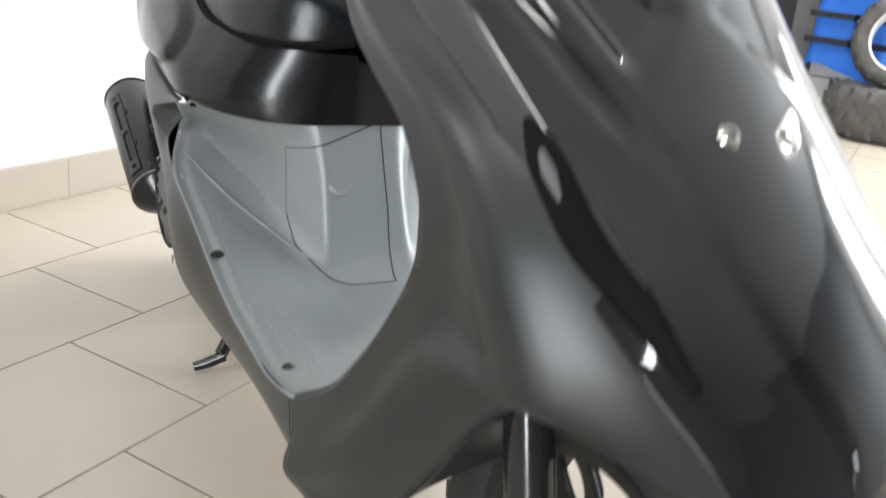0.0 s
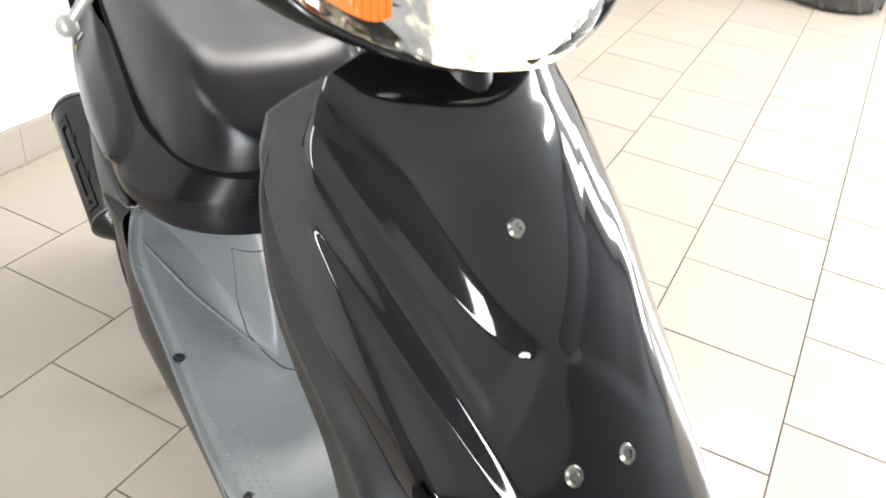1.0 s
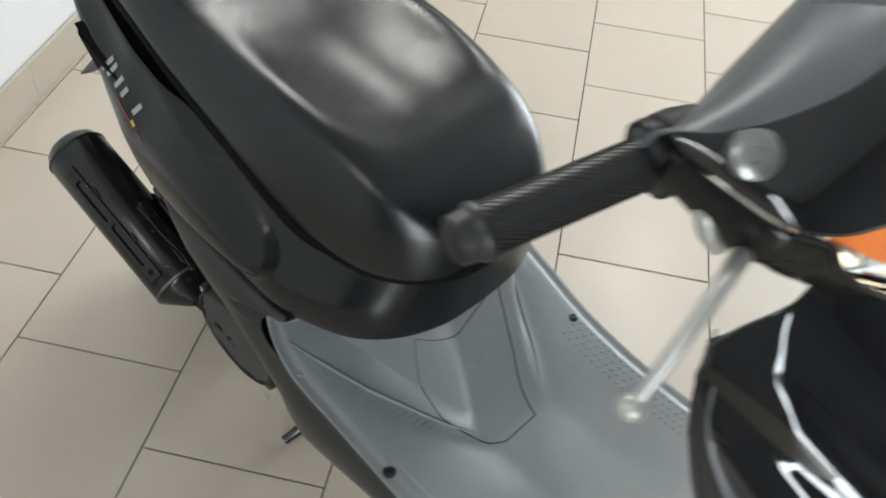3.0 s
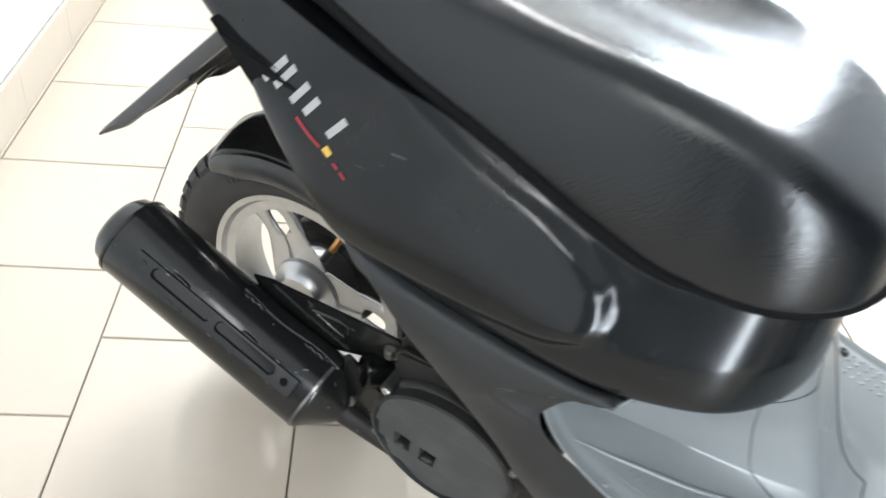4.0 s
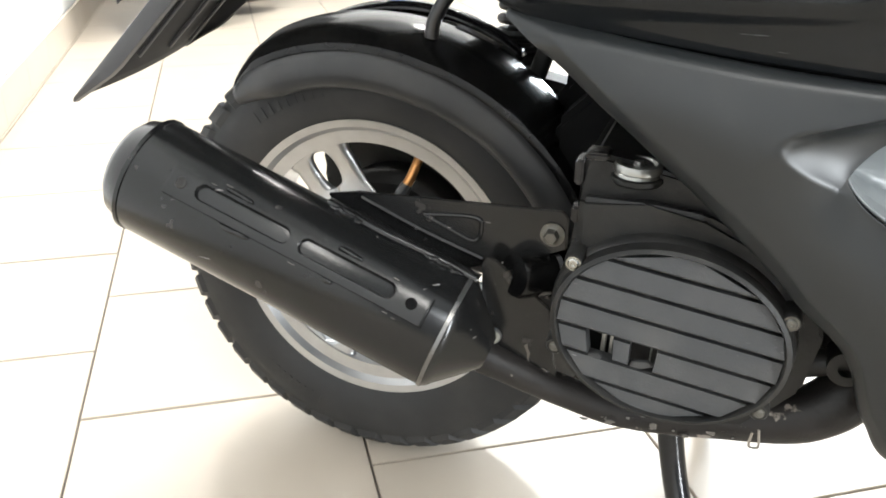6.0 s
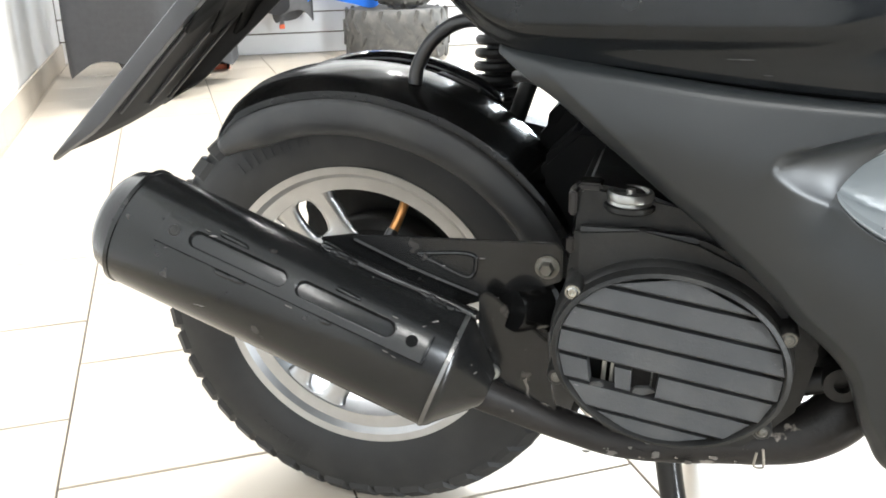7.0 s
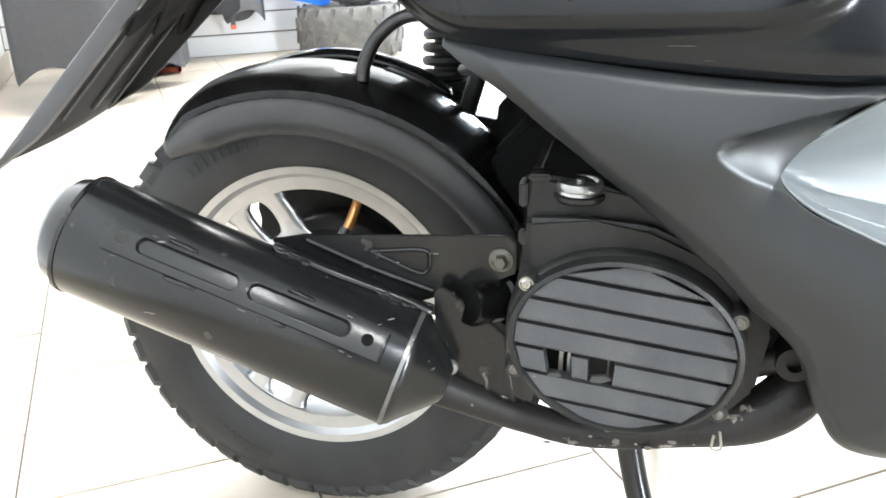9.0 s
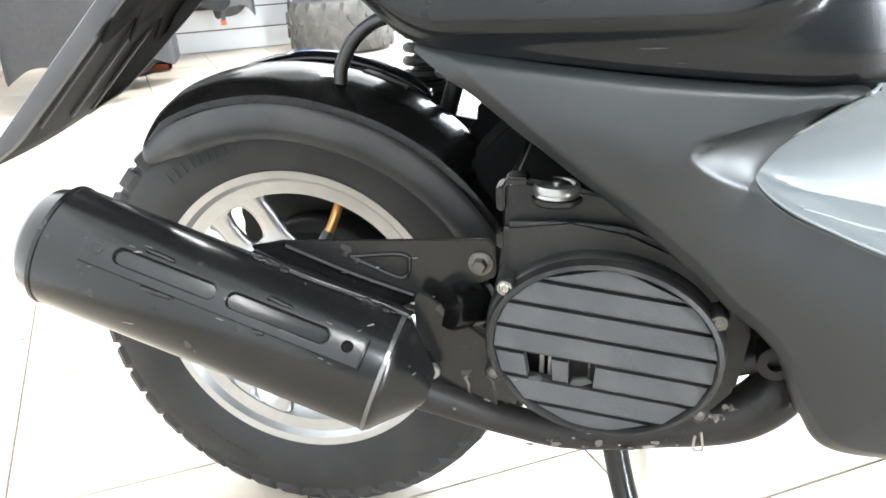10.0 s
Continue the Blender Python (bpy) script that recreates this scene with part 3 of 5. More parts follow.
for x, w, zb, zt in cowl_stations:
    fine = cowl_half(x, w, zb, zt)
    rows.append([Vector((p[0], -p[1], p[2])) for p in fine] + [Vector((p[0], p[1], p[2])) for p in fine[::-1]])
part("rear_cowl", grid(rows, close_v=True, cap=True), COWL, scooter, "black painted rear body with scuffs", sharp=60)


def flank(x, z, off=0.001):
    """A place just outside the right flank of the cowl."""
    w, zb, zt = (np.interp(x, cowl_stations[:, 0], cowl_stations[:, k]) for k in (1, 2, 3))
    h = cowl_half(x, w, zb, zt)
    return Vector((x, -float(np.interp(z, h[2:60, 2], h[2:60, 1])) - off, z))


def decal(name, strokes, mat, label, width):
    """Flat strokes laid on the flank, each a line of (x, z)."""
    bm = bmesh.new()
    for line in strokes:
        p = spline(line, 10 * len(line)) if len(line) > 2 else np.array(line)
        last = None
        for i in range(len(p)):
            d = p[min(i + 1, len(p) - 1)] - p[max(i - 1, 0)]
            d = d / (np.linalg.norm(d) + 1e-9)
            nn = np.array([-d[1], d[0]]) * width
            pair = [bm.verts.new(flank(*(p[i] + k * nn))) for k in (-0.5, 0, 0.5)]
            if last:
                for k in range(2):
                    bm.faces.new((last[k], last[k + 1], pair[k + 1], pair[k]))
            last = pair
    return part(name, bm, mat, scooter, label)


# Seat.
SEAT = [(-0.27, 0.05, 0.712, 0.755), (-0.245, 0.095, 0.708, 0.775), (-0.18, 0.120, 0.702, 0.785), (-0.08, 0.140, 0.698, 0.775), (0.02, 0.155, 0.693, 0.760), (0.10, 0.165, 0.678, 0.743),
        (0.19, 0.171, 0.643, 0.712), (0.27, 0.173, 0.614, 0.700), (0.35, 0.173, 0.580, 0.693), (0.42, 0.168, 0.553, 0.680), (0.47, 0.156, 0.546, 0.664), (0.51, 0.138, 0.545, 0.643), (0.545, 0.108, 0.546, 0.618), (0.567, 0.072, 0.549, 0.596), (0.578, 0.028, 0.556, 0.576)]
rows = []
for x, w, zb, zt in spline(SEAT, 80):
    w *= 1 - 0.085 * min(1, max(0, (0.56 - x) / 0.12))
    h = zt - zb
    dish = 0.021 * math.exp(-((x - 0.345) / 0.105) ** 2)
    half = [(0.0, zb), (0.80 * w, zb), (0.97 * w, zb + 0.02 * h), (1.0 * w, zb + 0.10 * h), (0.978 * w, zb + 0.32 * h), (0.935 * w, zb + 0.56 * h), (0.875 * w, zb + 0.77 * h), (0.80 * w, zb + 0.90 * h), (0.68 * w, zb + 0.965 * h - 0.1 * dish),
            (0.48 * w, zb + 0.99 * h - 0.65 * dish), (0.22 * w, zb + h - dish), (0.0, zb + h - dish)]
    fine = spline(half, 44)
    rows.append([Vector((x, -p[0], p[1])) for p in fine] + [Vector((x, p[0], p[1])) for p in fine[::-1]])
part("seat", grid(rows, close_v=True, cap=True), VINYL, scooter, "black grained vinyl seat", sharp=60)
# Welt round the seat base, in near-black for the shade of the gap there.
for s in (-1, 1):
    part("seat_welt_shade", tube([Vector((x, s * w * 0.90, zb - 0.001)) for x, w, zb, zt in SEAT[1:]], 0.0065, 8, 60), DEEP, scooter)

# Decal on the flank: plain slanting silver bars, and two thin stripes.
decal("decal", [[(0.082, 0.606), (0.098, 0.626)], [(0.094, 0.604), (0.108, 0.622)], [(0.112, 0.598), (0.124, 0.614)], [(0.126, 0.593), (0.136, 0.606)], [(0.150, 0.582), (0.163, 0.597)]], DECAL, "worn silver decal bars", 0.0062)
decal("stripe", [[(0.120, 0.588), (0.134, 0.579), (0.146, 0.572)], [(0.160, 0.563), (0.165, 0.5595)], [(0.1675, 0.558), (0.173, 0.554)]], RED, "thin red stripe", 0.0022)
decal("badge", [[(0.150, 0.573), (0.156, 0.568)]], YELLOW, "small yellow mark", 0.006)

# Lower side skirts, both sides.
UPPER = [(0.165, 0.193, 0.482), (0.200, 0.197, 0.4755), (0.260, 0.200, 0.4665), (0.330, 0.201, 0.4580), (0.395, 0.2005, 0.4530), (0.431, 0.199, 0.4515), (0.405, 0.198, 0.430), (0.387, 0.1975, 0.418),
         (0.3735, 0.1975, 0.402), (0.380, 0.1985, 0.389), (0.396, 0.200, 0.377), (0.419, 0.2005, 0.367), (0.453, 0.2015, 0.353), (0.52, 0.198, 0.330), (0.60, 0.193, 0.302), (0.70, 0.192, 0.283), (0.80, 0.191, 0.279), (0.895, 0.187, 0.287)]
LOWER = [(0.165, 0.190, 0.478), (0.187, 0.197, 0.462), (0.205, 0.200, 0.450), (0.230, 0.203, 0.430), (0.247, 0.2025, 0.4165), (0.268, 0.2015, 0.399), (0.294, 0.1995, 0.3775), (0.322, 0.198, 0.3525), (0.347, 0.1975, 0.3295),
         (0.365, 0.197, 0.311), (0.385, 0.196, 0.294), (0.400, 0.195, 0.274), (0.416, 0.193, 0.234), (0.447, 0.188, 0.204), (0.56, 0.180, 0.200), (0.68, 0.172, 0.204), (0.79, 0.168, 0.206), (0.925, 0.165, 0.197)]
# Rim of the scooped hollow round the tip of the grey footboard.
HOLLOW = spline([(0.431, 0.4505), (0.394, 0.4415), (0.359, 0.432), (0.339, 0.426), (0.332, 0.419), (0.338, 0.410), (0.352, 0.401), (0.371, 0.3925), (0.394, 0.3840), (0.430, 0.376)], 60)

RIM_FINE = spline([tuple(p) for p in HOLLOW], 700)
low_end = int(np.argmin(RIM_FINE[:, 0]))
RIM_TOP, RIM_FOOT = RIM_FINE[:low_end - 30], RIM_FINE[low_end - 30:]


def scoop(x, z):
    """How deep the hollow is at a place on the flank."""
    if not (0.33 < x < 0.45 and 0.36 < z < 0.452):
        return 0.0
    ring = [tuple(p) for p in HOLLOW] + [(0.47, 0.370), (0.47, 0.452)]
    inside = False
    for (x0, z0), (x1, z1) in zip(ring, ring[1:] + ring[:1]):
        if (z0 > z) != (z1 > z) and x < (x1 - x0) * (z - z0) / (z1 - z0) + x0:
            inside = not inside
    if not inside:
        return 0.0
    # A short fall under the upper rim, then a floor that rises gently to the lower one.
    above = float(np.min(np.hypot(RIM_TOP[:, 0] - x, RIM_TOP[:, 1] - z)))
    below = float(np.min(np.hypot(RIM_FOOT[:, 0] - x, RIM_FOOT[:, 1] - z)))
    return 0.0200 * (1 - math.exp(-above / 0.0045)) * (1 - math.exp(-below / 0.0300))


up, lo = spline(UPPER, 260), spline(LOWER, 260)
for s in (-1, 1):
    rows = []
    for n_, (p, q) in enumerate(zip(up, lo)):
        row = []
        length = np.linalg.norm(p - q)
        seam = min(1.0, max(0.0, (0.295 - n_ / 259) / 0.015))
        for f in np.r_[0, 0.012, 0.025, 0.045, np.linspace(0.07, 0.93, 64), 0.955, 0.975, 1]:
            r = p + (q - p) * f
            du = float(np.min(np.hypot(up[:, 0] - r[0], up[:, 2] - r[2])))
            dl = float(np.min(np.hypot(lo[:, 0] - r[0], lo[:, 2] - r[2])))
            swell = 0.017 * (1 - math.exp(-(du / 0.034) ** 1.6)) * (1 - math.exp(-(dl / 0.040) ** 1.2))
            # The upper rim rolls inwards, the lower rim is chamfered.
            roll = 0.010 * seam * math.exp(-f * length / 0.0055)
            edge = 0.0065 * max(0.0, 1 - (1 - f) * length / 0.011) * min(1, length / 0.03)
            row.append(Vector((r[0], s * (r[1] + swell - scoop(r[0], r[2]) - roll - edge), r[2])))
        q2 = row[-1]
        row.append(q2 + Vector((0.0, -s * 0.006, -0.002)))
        row.append(q2 + Vector((0.0, -s * 0.03, 0.004)))
        rows.append(row)
    part("side_skirt", grid(rows), SATIN, scooter, "satin black lower side panel", solid=0.003 * -s, sharp=50)

# Grey footboard moulding with the rise in front of the seat.
CENTRE = [(0.925, 0.305), (0.86, 0.283), (0.78, 0.276), (0.72, 0.275), (0.675, 0.275), (0.645, 0.279), (0.622, 0.297), (0.607, 0.322), (0.594, 0.352), (0.582, 0.382), (0.570, 0.412), (0.558, 0.440), (0.545, 0.472)]
RIM = [(0.895, 0.289), (0.84, 0.280), (0.76, 0.281), (0.68, 0.287), (0.60, 0.304), (0.52, 0.332), (0.453, 0.355), (0.419, 0.369), (0.396, 0.379), (0.380, 0.390), (0.3740, 0.402), (0.387, 0.419), (0.405, 0.431), (0.432, 0.453)]
RIM_Y = [0.188, 0.192, 0.193, 0.194, 0.195, 0.199, 0.2025, 0.2000, 0.1945, 0.1885, 0.1845, 0.1845, 0.1865, 0.200]
cc, ee, ey = spline(CENTRE, 90), spline(RIM, 90), spline([(y, 0) for y in RIM_Y], 90)[:, 0]


def board(k, s):
    """A place on the footboard: k along its length from the front, s from -1 (right rim) to 1."""
    a = abs(s)
    full = float(np.interp(k, [0, 38, 50, 66, 80, 89], [0.96, 0.80, 0.66, 0.80, 0.93, 0.96]))
    t = min(1, max(0, (a - 0.26) / (full - 0.26)))
    blend = 0.75 * t ** 1.35 + 0.25 * t * t * (3 - 2 * t)
    blend = blend if a < 1 else 1.0
    p = cc[k] * (1 - blend) + ee[k] * blend
    lip = -0.0035 * (0.93 < a < 0.985)
    return Vector((p[0], s * ey[k], p[1] + lip))


cols = np.unique(np.r_[np.linspace(-1, 1, 71), -0.96, -0.94, 0.94, 0.96])
rows = [[board(k, s) for s in cols] for k in range(90)]
footboard = part("footboard", grid(rows), GREY, scooter, "grey moulded plastic footboard", solid=0.003, sharp=50)
def nearest_board(x, y):
    """The place on the footboard over x, y."""
    spots = [(k, board(k, float(y / ey[k]))) for k in range(2, 72) if abs(y / ey[k]) <= 1.0]
    for (k, p), (_, q) in zip(spots, spots[1:]):
        if p.x >= x >= q.x:
            return p.lerp(q, (p.x - x) / max(1e-6, p.x - q.x))
    return min(spots, key=lambda e: abs(e[1].x - x))[1]


# Tread: a field of round studs along both rims and patches of fine ribs.
for s, x0, x1 in ((-1, 0.690, 0.862), (1, 0.600, 0.850)):
    bm = bmesh.new()
    for i in range(int((x1 - x0) / 0.0105)):
        for j in range(4):
            x, y = x0 + 0.0105 * (i + 0.5 * (j % 2)), s * (0.140 + 0.0105 * j)
            bmesh.ops.create_cone(bm, cap_ends=True, segments=8, radius1=0.0034, radius2=0.0020, depth=0.0016, matrix=Matrix.Translation(nearest_board(x, y) + Vector((0, 0, 0.0010))))
    tagged(part("stud_tread", bm, GREY, footboard, "raised non-slip studs", smooth=False), kind="stuff")
for s, x0, count, y0, y1 in ((-1, 0.455, 34, 0.168, 0.095), (1, 0.655, 24, 0.120, 0.060), (-1, 0.700, 16, 0.120, 0.060)):
    bm = bmesh.new()
    for k in range(count):
        x = x0 + 0.0078 * k
        inner = y1 if x > 0.60 else max(y1, 0.158 - (x - 0.455) * 0.50)
        p, q = nearest_board(x, s * y0), nearest_board(x + 0.004, s * inner)
        turn = (q - p).to_track_quat("Y", "Z").to_matrix().to_4x4()
        bmesh.ops.create_cube(bm, size=1, matrix=Matrix.Translation(p.lerp(q, 0.5) + Vector((0, 0, 0.0008))) @ turn @ Matrix.Diagonal((0.0016, (p - q).length, 0.0009, 1)))
    tagged(part("fine_ribs", bm, GREY, footboard, "fine moulded ribs", smooth=False), kind="stuff")
for x_, s in ((0.596, -0.93), (0.825, -0.88), (0.596, 0.86), (0.80, 0.80), (0.443, -0.945), (0.443, 0.945)):
    k = int(np.argmin(np.abs(ee[:60, 0] - x_)))
    p = board(k, s)
    screw(footboard, p + Vector((0, 0, 0.0005)), (0.1, 0.1 * s, 1), 0.0062 if x_ > 0.5 else 0.0042, ENGINE if x_ > 0.5 else GREY, "screw")


# Moulded bead where the flat tread meets the rise, on both sides, and a second one along the rim.
for s in (-1, 1):
    line = spline([(0.404, 0.180), (0.455, 0.1585), (0.504, 0.1364), (0.551, 0.1088), (0.594, 0.0833), (0.622, 0.062)], 24)
    part("moulded_bead", tube([nearest_board(x, s * y) + Vector((0.0006, 0, 0.0012)) for x, y in line], [0.0006, 0.0024, 0.0026, 0.0022, 0.0018, 0.0006], 10, 90), GREY, footboard)
    line = spline([(0.425, 0.181), (0.48, 0.176), (0.56, 0.170), (0.66, 0.163), (0.76, 0.158)], 24)
    part("moulded_bead", tube([nearest_board(x, s * y) + Vector((0, 0, 0.0002)) for x, y in line], 0.0011, 8, 80), GREY, footboard)


# Access lid in the rise: five-sided, with a thumb dent.
LID = [(35.5, -0.17), (43, -0.42), (75, -0.46), (85, 0.15), (60, 0.16), (35.5, 0.12)]
outline = []
for i in range(6):
    (a0, b0), (a1, b1) = LID[i], LID[(i + 1) % 6]
    for f in np.linspace(0, 1, 16, endpoint=False):
        outline.append((a0 + (a1 - a0) * f, b0 + (b1 - b0) * f))


def board_fine(a, b, off):
    k = min(88, int(a))
    p = board(k, b).lerp(board(k + 1, b), a - k)
    return p + Vector((0.8, 0, 0.6)) * off


part("lid_gap", tube([board_fine(a, b, 0.0009) for a, b in outline + outline[:1]], 0.0008, 6, 200), DEEP, footboard, "dark joint round the access lid")
part("thumb_dent", lathe([(0.0001, -0.001), (0.012, 0.0005), (0.014, 0.0012), (0.0155, 0.0)], board_fine(67, -0.17, 0.0004), (0.85, 0, 0.5), 28), GREY, footboard, "round thumb grip")

# Satin front body: the sides between the footboard and the glossy apron.
EDGE = [(0.862, 0.142, 0.768), (0.874, 0.160, 0.722), (0.893, 0.165, 0.670), (0.918, 0.165, 0.622), (0.965, 0.165, 0.592), (1.02, 0.163, 0.563), (1.048, 0.160, 0.525), (1.052, 0.159, 0.500),
        (1.050, 0.158, 0.480), (1.045, 0.158, 0.465), (1.037, 0.159, 0.447), (1.025, 0.161, 0.425), (1.010, 0.163, 0.400), (0.990, 0.167, 0.370), (0.955, 0.176, 0.325), (0.900, 0.187, 0.287)]
OUTER = [(0.868, 0.142, 0.765), (0.890, 0.158, 0.715), (0.918, 0.157, 0.688), (0.962, 0.150, 0.662), (1.010, 0.140, 0.634), (1.108, 0.118, 0.588), (1.170, 0.104, 0.545), (1.215, 0.090, 0.502),
         (1.258, 0.062, 0.442), (1.270, 0.045, 0.398), (1.205, 0.086, 0.402), (1.135, 0.110, 0.402), (1.095, 0.122, 0.366), (1.050, 0.134, 0.292), (1.000, 0.146, 0.228), (0.930, 0.167, 0.172)]
ed, ou = spline(EDGE, 120), spline(OUTER, 120)
for s in (-1, 1):
    rows = []
    for p, q in zip(ed, ou):
        if s > 0:
            # The far side lies hidden behind the apron's edge.
            slim = 1 - 0.20 * min(1, max(0, (0.74 - p[2]) / 0.10)) * min(1, max(0, (p[0] - 0.93) / 0.06))
            p, q = p * (1, slim, 1), q * (1, slim * 0.9, 1)
        row = [Vector((p[0] - 0.012, s * (p[1] - 0.018), p[2])), Vector((p[0] - 0.006, s * (p[1] - 0.004), p[2]))]
        d = np.linalg.norm(p - q)
        for f in np.linspace(0, 1, 24):
            r = p + (q - p) * f
            ridge = 0.05 * math.sin(math.pi * f) ** 0.9 + 0.115 * math.exp(-((f - 0.50) / 0.19) ** 2) * min(1, f * 4, (1 - f) * 4)
            row.append(Vector((r[0], s * (r[1] + d * ridge), r[2])))
        rows.append(row)
    part("front_side_panel", grid(rows), SATIN, scooter, "satin black leg shield side", solid=0.003 * -s, sharp=50)
rows = []
for p in ed:
    rows.append([Vector((p[0] - 0.010 + 0.035 * (1 - s * s), s * (p[1] - 0.006), p[2] + 0.01 * (1 - s * s))) for s in np.linspace(-1, 1, 21)])
part("leg_shield", grid(rows), SATIN, scooter, "satin black inner leg shield", solid=0.003)
rows = []
for p in ou[88:]:
    rows.append([Vector((p[0], s * (p[1] - 0.002), p[2] + 0.035 * (1 - s * s))) for s in np.linspace(-1, 1, 21)])
part("belly_pan", grid(rows), SATIN, scooter, "satin black wheel arch and belly", solid=0.003)

# Glossy apron with a raised V and side folds.
ZA = [0.850, 0.825, 0.800, 0.77, 0.733, 0.69, 0.665, 0.63, 0.596, 0.56, 0.52, 0.48, 0.44, 0.36]
XA = [0.908, 0.935, 0.962, 0.995, 1.030, 1.073, 1.098, 1.133, 1.168, 1.203, 1.240, 1.273, 1.300, 1.335]
WA = [0.092, 0.118, 0.137, 0.150, 0.160, 0.160, 0.156, 0.148, 0.138, 0.129, 0.117, 0.102, 0.078, 0.040]


SHAPE = spline(list(zip(ZA, XA, WA)), 300)[::-1]


def apron(z, s):
    """A place on the apron: height and share of its half width, with its raised panel, side troughs and ridges."""
    w = float(np.interp(z, SHAPE[:, 0], SHAPE[:, 2])) + (0.030 * min(1, max(0, (0.80 - z) / 0.12)) + 0.016 * min(1, max(0, (0.70 - z) / 0.12)) if s > 0 else 0)
    xc = float(np.interp(z, SHAPE[:, 0], SHAPE[:, 1]))
    y = s * w
    yb = y if s < 0 else y - s * 0.032 * min(1, max(0, (0.80 - z) / 0.12))
    bow = float(np.interp(z, [0.46, 0.59, 0.72], [4.3, 2.3, 4.3])) * yb * yb if s < 0 else 3.0 * yb * yb + 4800.0 * yb ** 6
    x = xc - bow - 0.030 * (max(0, abs(s) - 0.86) / 0.14) ** 1.5 * min(1, max(0, (z - 0.48) / 0.06))
    ease = lambda e: min(1.0, max(0.0, e)) ** 2 * (3 - 2 * min(1.0, max(0.0, e)))
    a = abs(y + 0.001)
    # Rounded V of the raised middle panel: its bevel falls to a sharp foot.
    panel = 0.290 * math.sqrt(max(0.0, z - 0.6535)) if z > 0.6535 else -2.0 * (0.6535 - z)
    roll = min(1.0, max(0.0, (a - panel + 0.027) / 0.027)) ** 1.3
    # Trough beside it, up to a soft ridge, closed below by two slanting slopes.
    ridge = 0.076 + (z - 0.63) * 0.47 + (0.022 if s > 0 else 0.0)
    trough = roll * ease((ridge - a) / 0.030) * ease((z - (0.650 - 0.80 * (a - 0.028))) / 0.024 + 0.5) * ease((0.835 - z) / 0.11)
    flank = math.exp(-((a - ridge - 0.017) / 0.010) ** 2) * ease((z - 0.56) / 0.06)
    step = ease((a - ridge) / 0.02)
    if s > 0:
        # The other half runs smooth to its edge.
        trough, flank, step = 0.20 * trough, 0.0, ease((a - ridge + 0.03) / 0.09)
    lift = -0.011 - 0.0105 * trough - 0.0045 * flank - 0.005 * step
    return Vector((x + lift * 0.8, y, z + lift * 0.5))


def apron_top(s):
    return 0.848 - 0.070 * abs(s) ** 6 if s < 0 else 0.848 - 0.045 * abs(s) ** 9


rows = [[apron(apron_top(s) + (0.36 - apron_top(s)) * f, s) for s in np.linspace(-1, 1, 221)] for f in np.linspace(0, 1, 260)]
part("front_apron", grid(rows), GLOSS, scooter, "glossy black front apron with moulded folds", solid=0.003, sharp=70)
# Ledge behind the apron's upper rim, towards the steering head.
rows = [[apron(apron_top(s), s) + Vector((-0.040 * f * math.sqrt(max(0, 1 - ((s - 0.05) / 0.80) ** 2)), 0, -0.006 * f)) for s in np.linspace(-0.75, 0.85, 61)] for f in np.linspace(0, 1, 5)]
part("apron_ledge", grid(rows), GLOSS, scooter, solid=0.003)
for z, y in ((0.733, -0.001), (0.594, -0.0155), (0.593, 0.0385)):
    w = float(np.interp(z, ZA[::-1], WA[::-1]))
    wr = w + (0.030 * min(1, max(0, (0.80 - z) / 0.12)) + 0.016 * min(1, max(0, (0.70 - z) / 0.12)) if y > 0 else 0)
    p, q, r_ = apron(z, y / wr), apron(z + 0.004, y / wr), apron(z, y / wr + 0.03)
    nrm = (q - p).cross(r_ - p).normalized()
    nrm = nrm if nrm.x > 0 else -nrm
    screw(scooter, p + nrm * 0.0005, nrm, 0.0085, CHROME, "apron_screw")

# Black bar where apron meets satin side, coloured as the shade of a slot.
part("slot_shade", tube([(1.118, -0.131, 0.590), (1.136, -0.1265, 0.570), (1.166, -0.1135, 0.532), (1.200, -0.0960, 0.504), (1.240, -0.0790, 0.468)], [0.003, 0.011, 0.012, 0.011, 0.004], 18), DEEP, scooter, "black bar as the shade of a slot beside the apron")
part("slot_sliver", tube([(1.140, -0.1340, 0.577), (1.148, -0.1315, 0.566), (1.157, -0.1275, 0.553)], [0.002, 0.0045, 0.002], 12), CLOTH_GREY, scooter, "pale sliver in the slot")

# Front fork, wheel and mudguard below the apron.
for s in (-1, 1):
    part("fork_leg", tube([(1.055, s * 0.072, 0.46), (1.088, s * 0.072, 0.36), (1.135, s * 0.072, 0.20)], [0.019, 0.019, 0.021], 20), ENGINE_GLOSS, scooter, "black front fork leg")
wheel((1.135, 0, 0.212), "front wheel with dark rim", False, ENGINE)
rows = []
for a in np.radians(np.linspace(170, 78, 40)):
    rows.append([Vector((1.135 + r * math.cos(a), y, 0.212 + r * math.sin(a))) for y, r in [(-0.060, 0.20), (-0.064, 0.215), (-0.055, 0.228), (-0.03, 0.234), (0, 0.236), (0.03, 0.234), (0.055, 0.228), (0.064, 0.215), (0.060, 0.20)]])
part("front_mudguard", grid(rows), GLOSS, scooter, "glossy black front mudguard", solid=0.003)

# ---- handlebar head
before_head = set(scooter.children_recursive)
head = part("steering_column", tube([(0.865, 0, 0.92), (0.985, 0, 0.62)], 0.028, 20), ENGINE, scooter, "black steering column")


def lens_front(y, z):
    """The lens bulges forward and falls back to the sides."""
    return 0.963 - 2.45 * y * y - 0.55 * (z - 0.850) ** 2 - 0.20 * (z - 0.840)


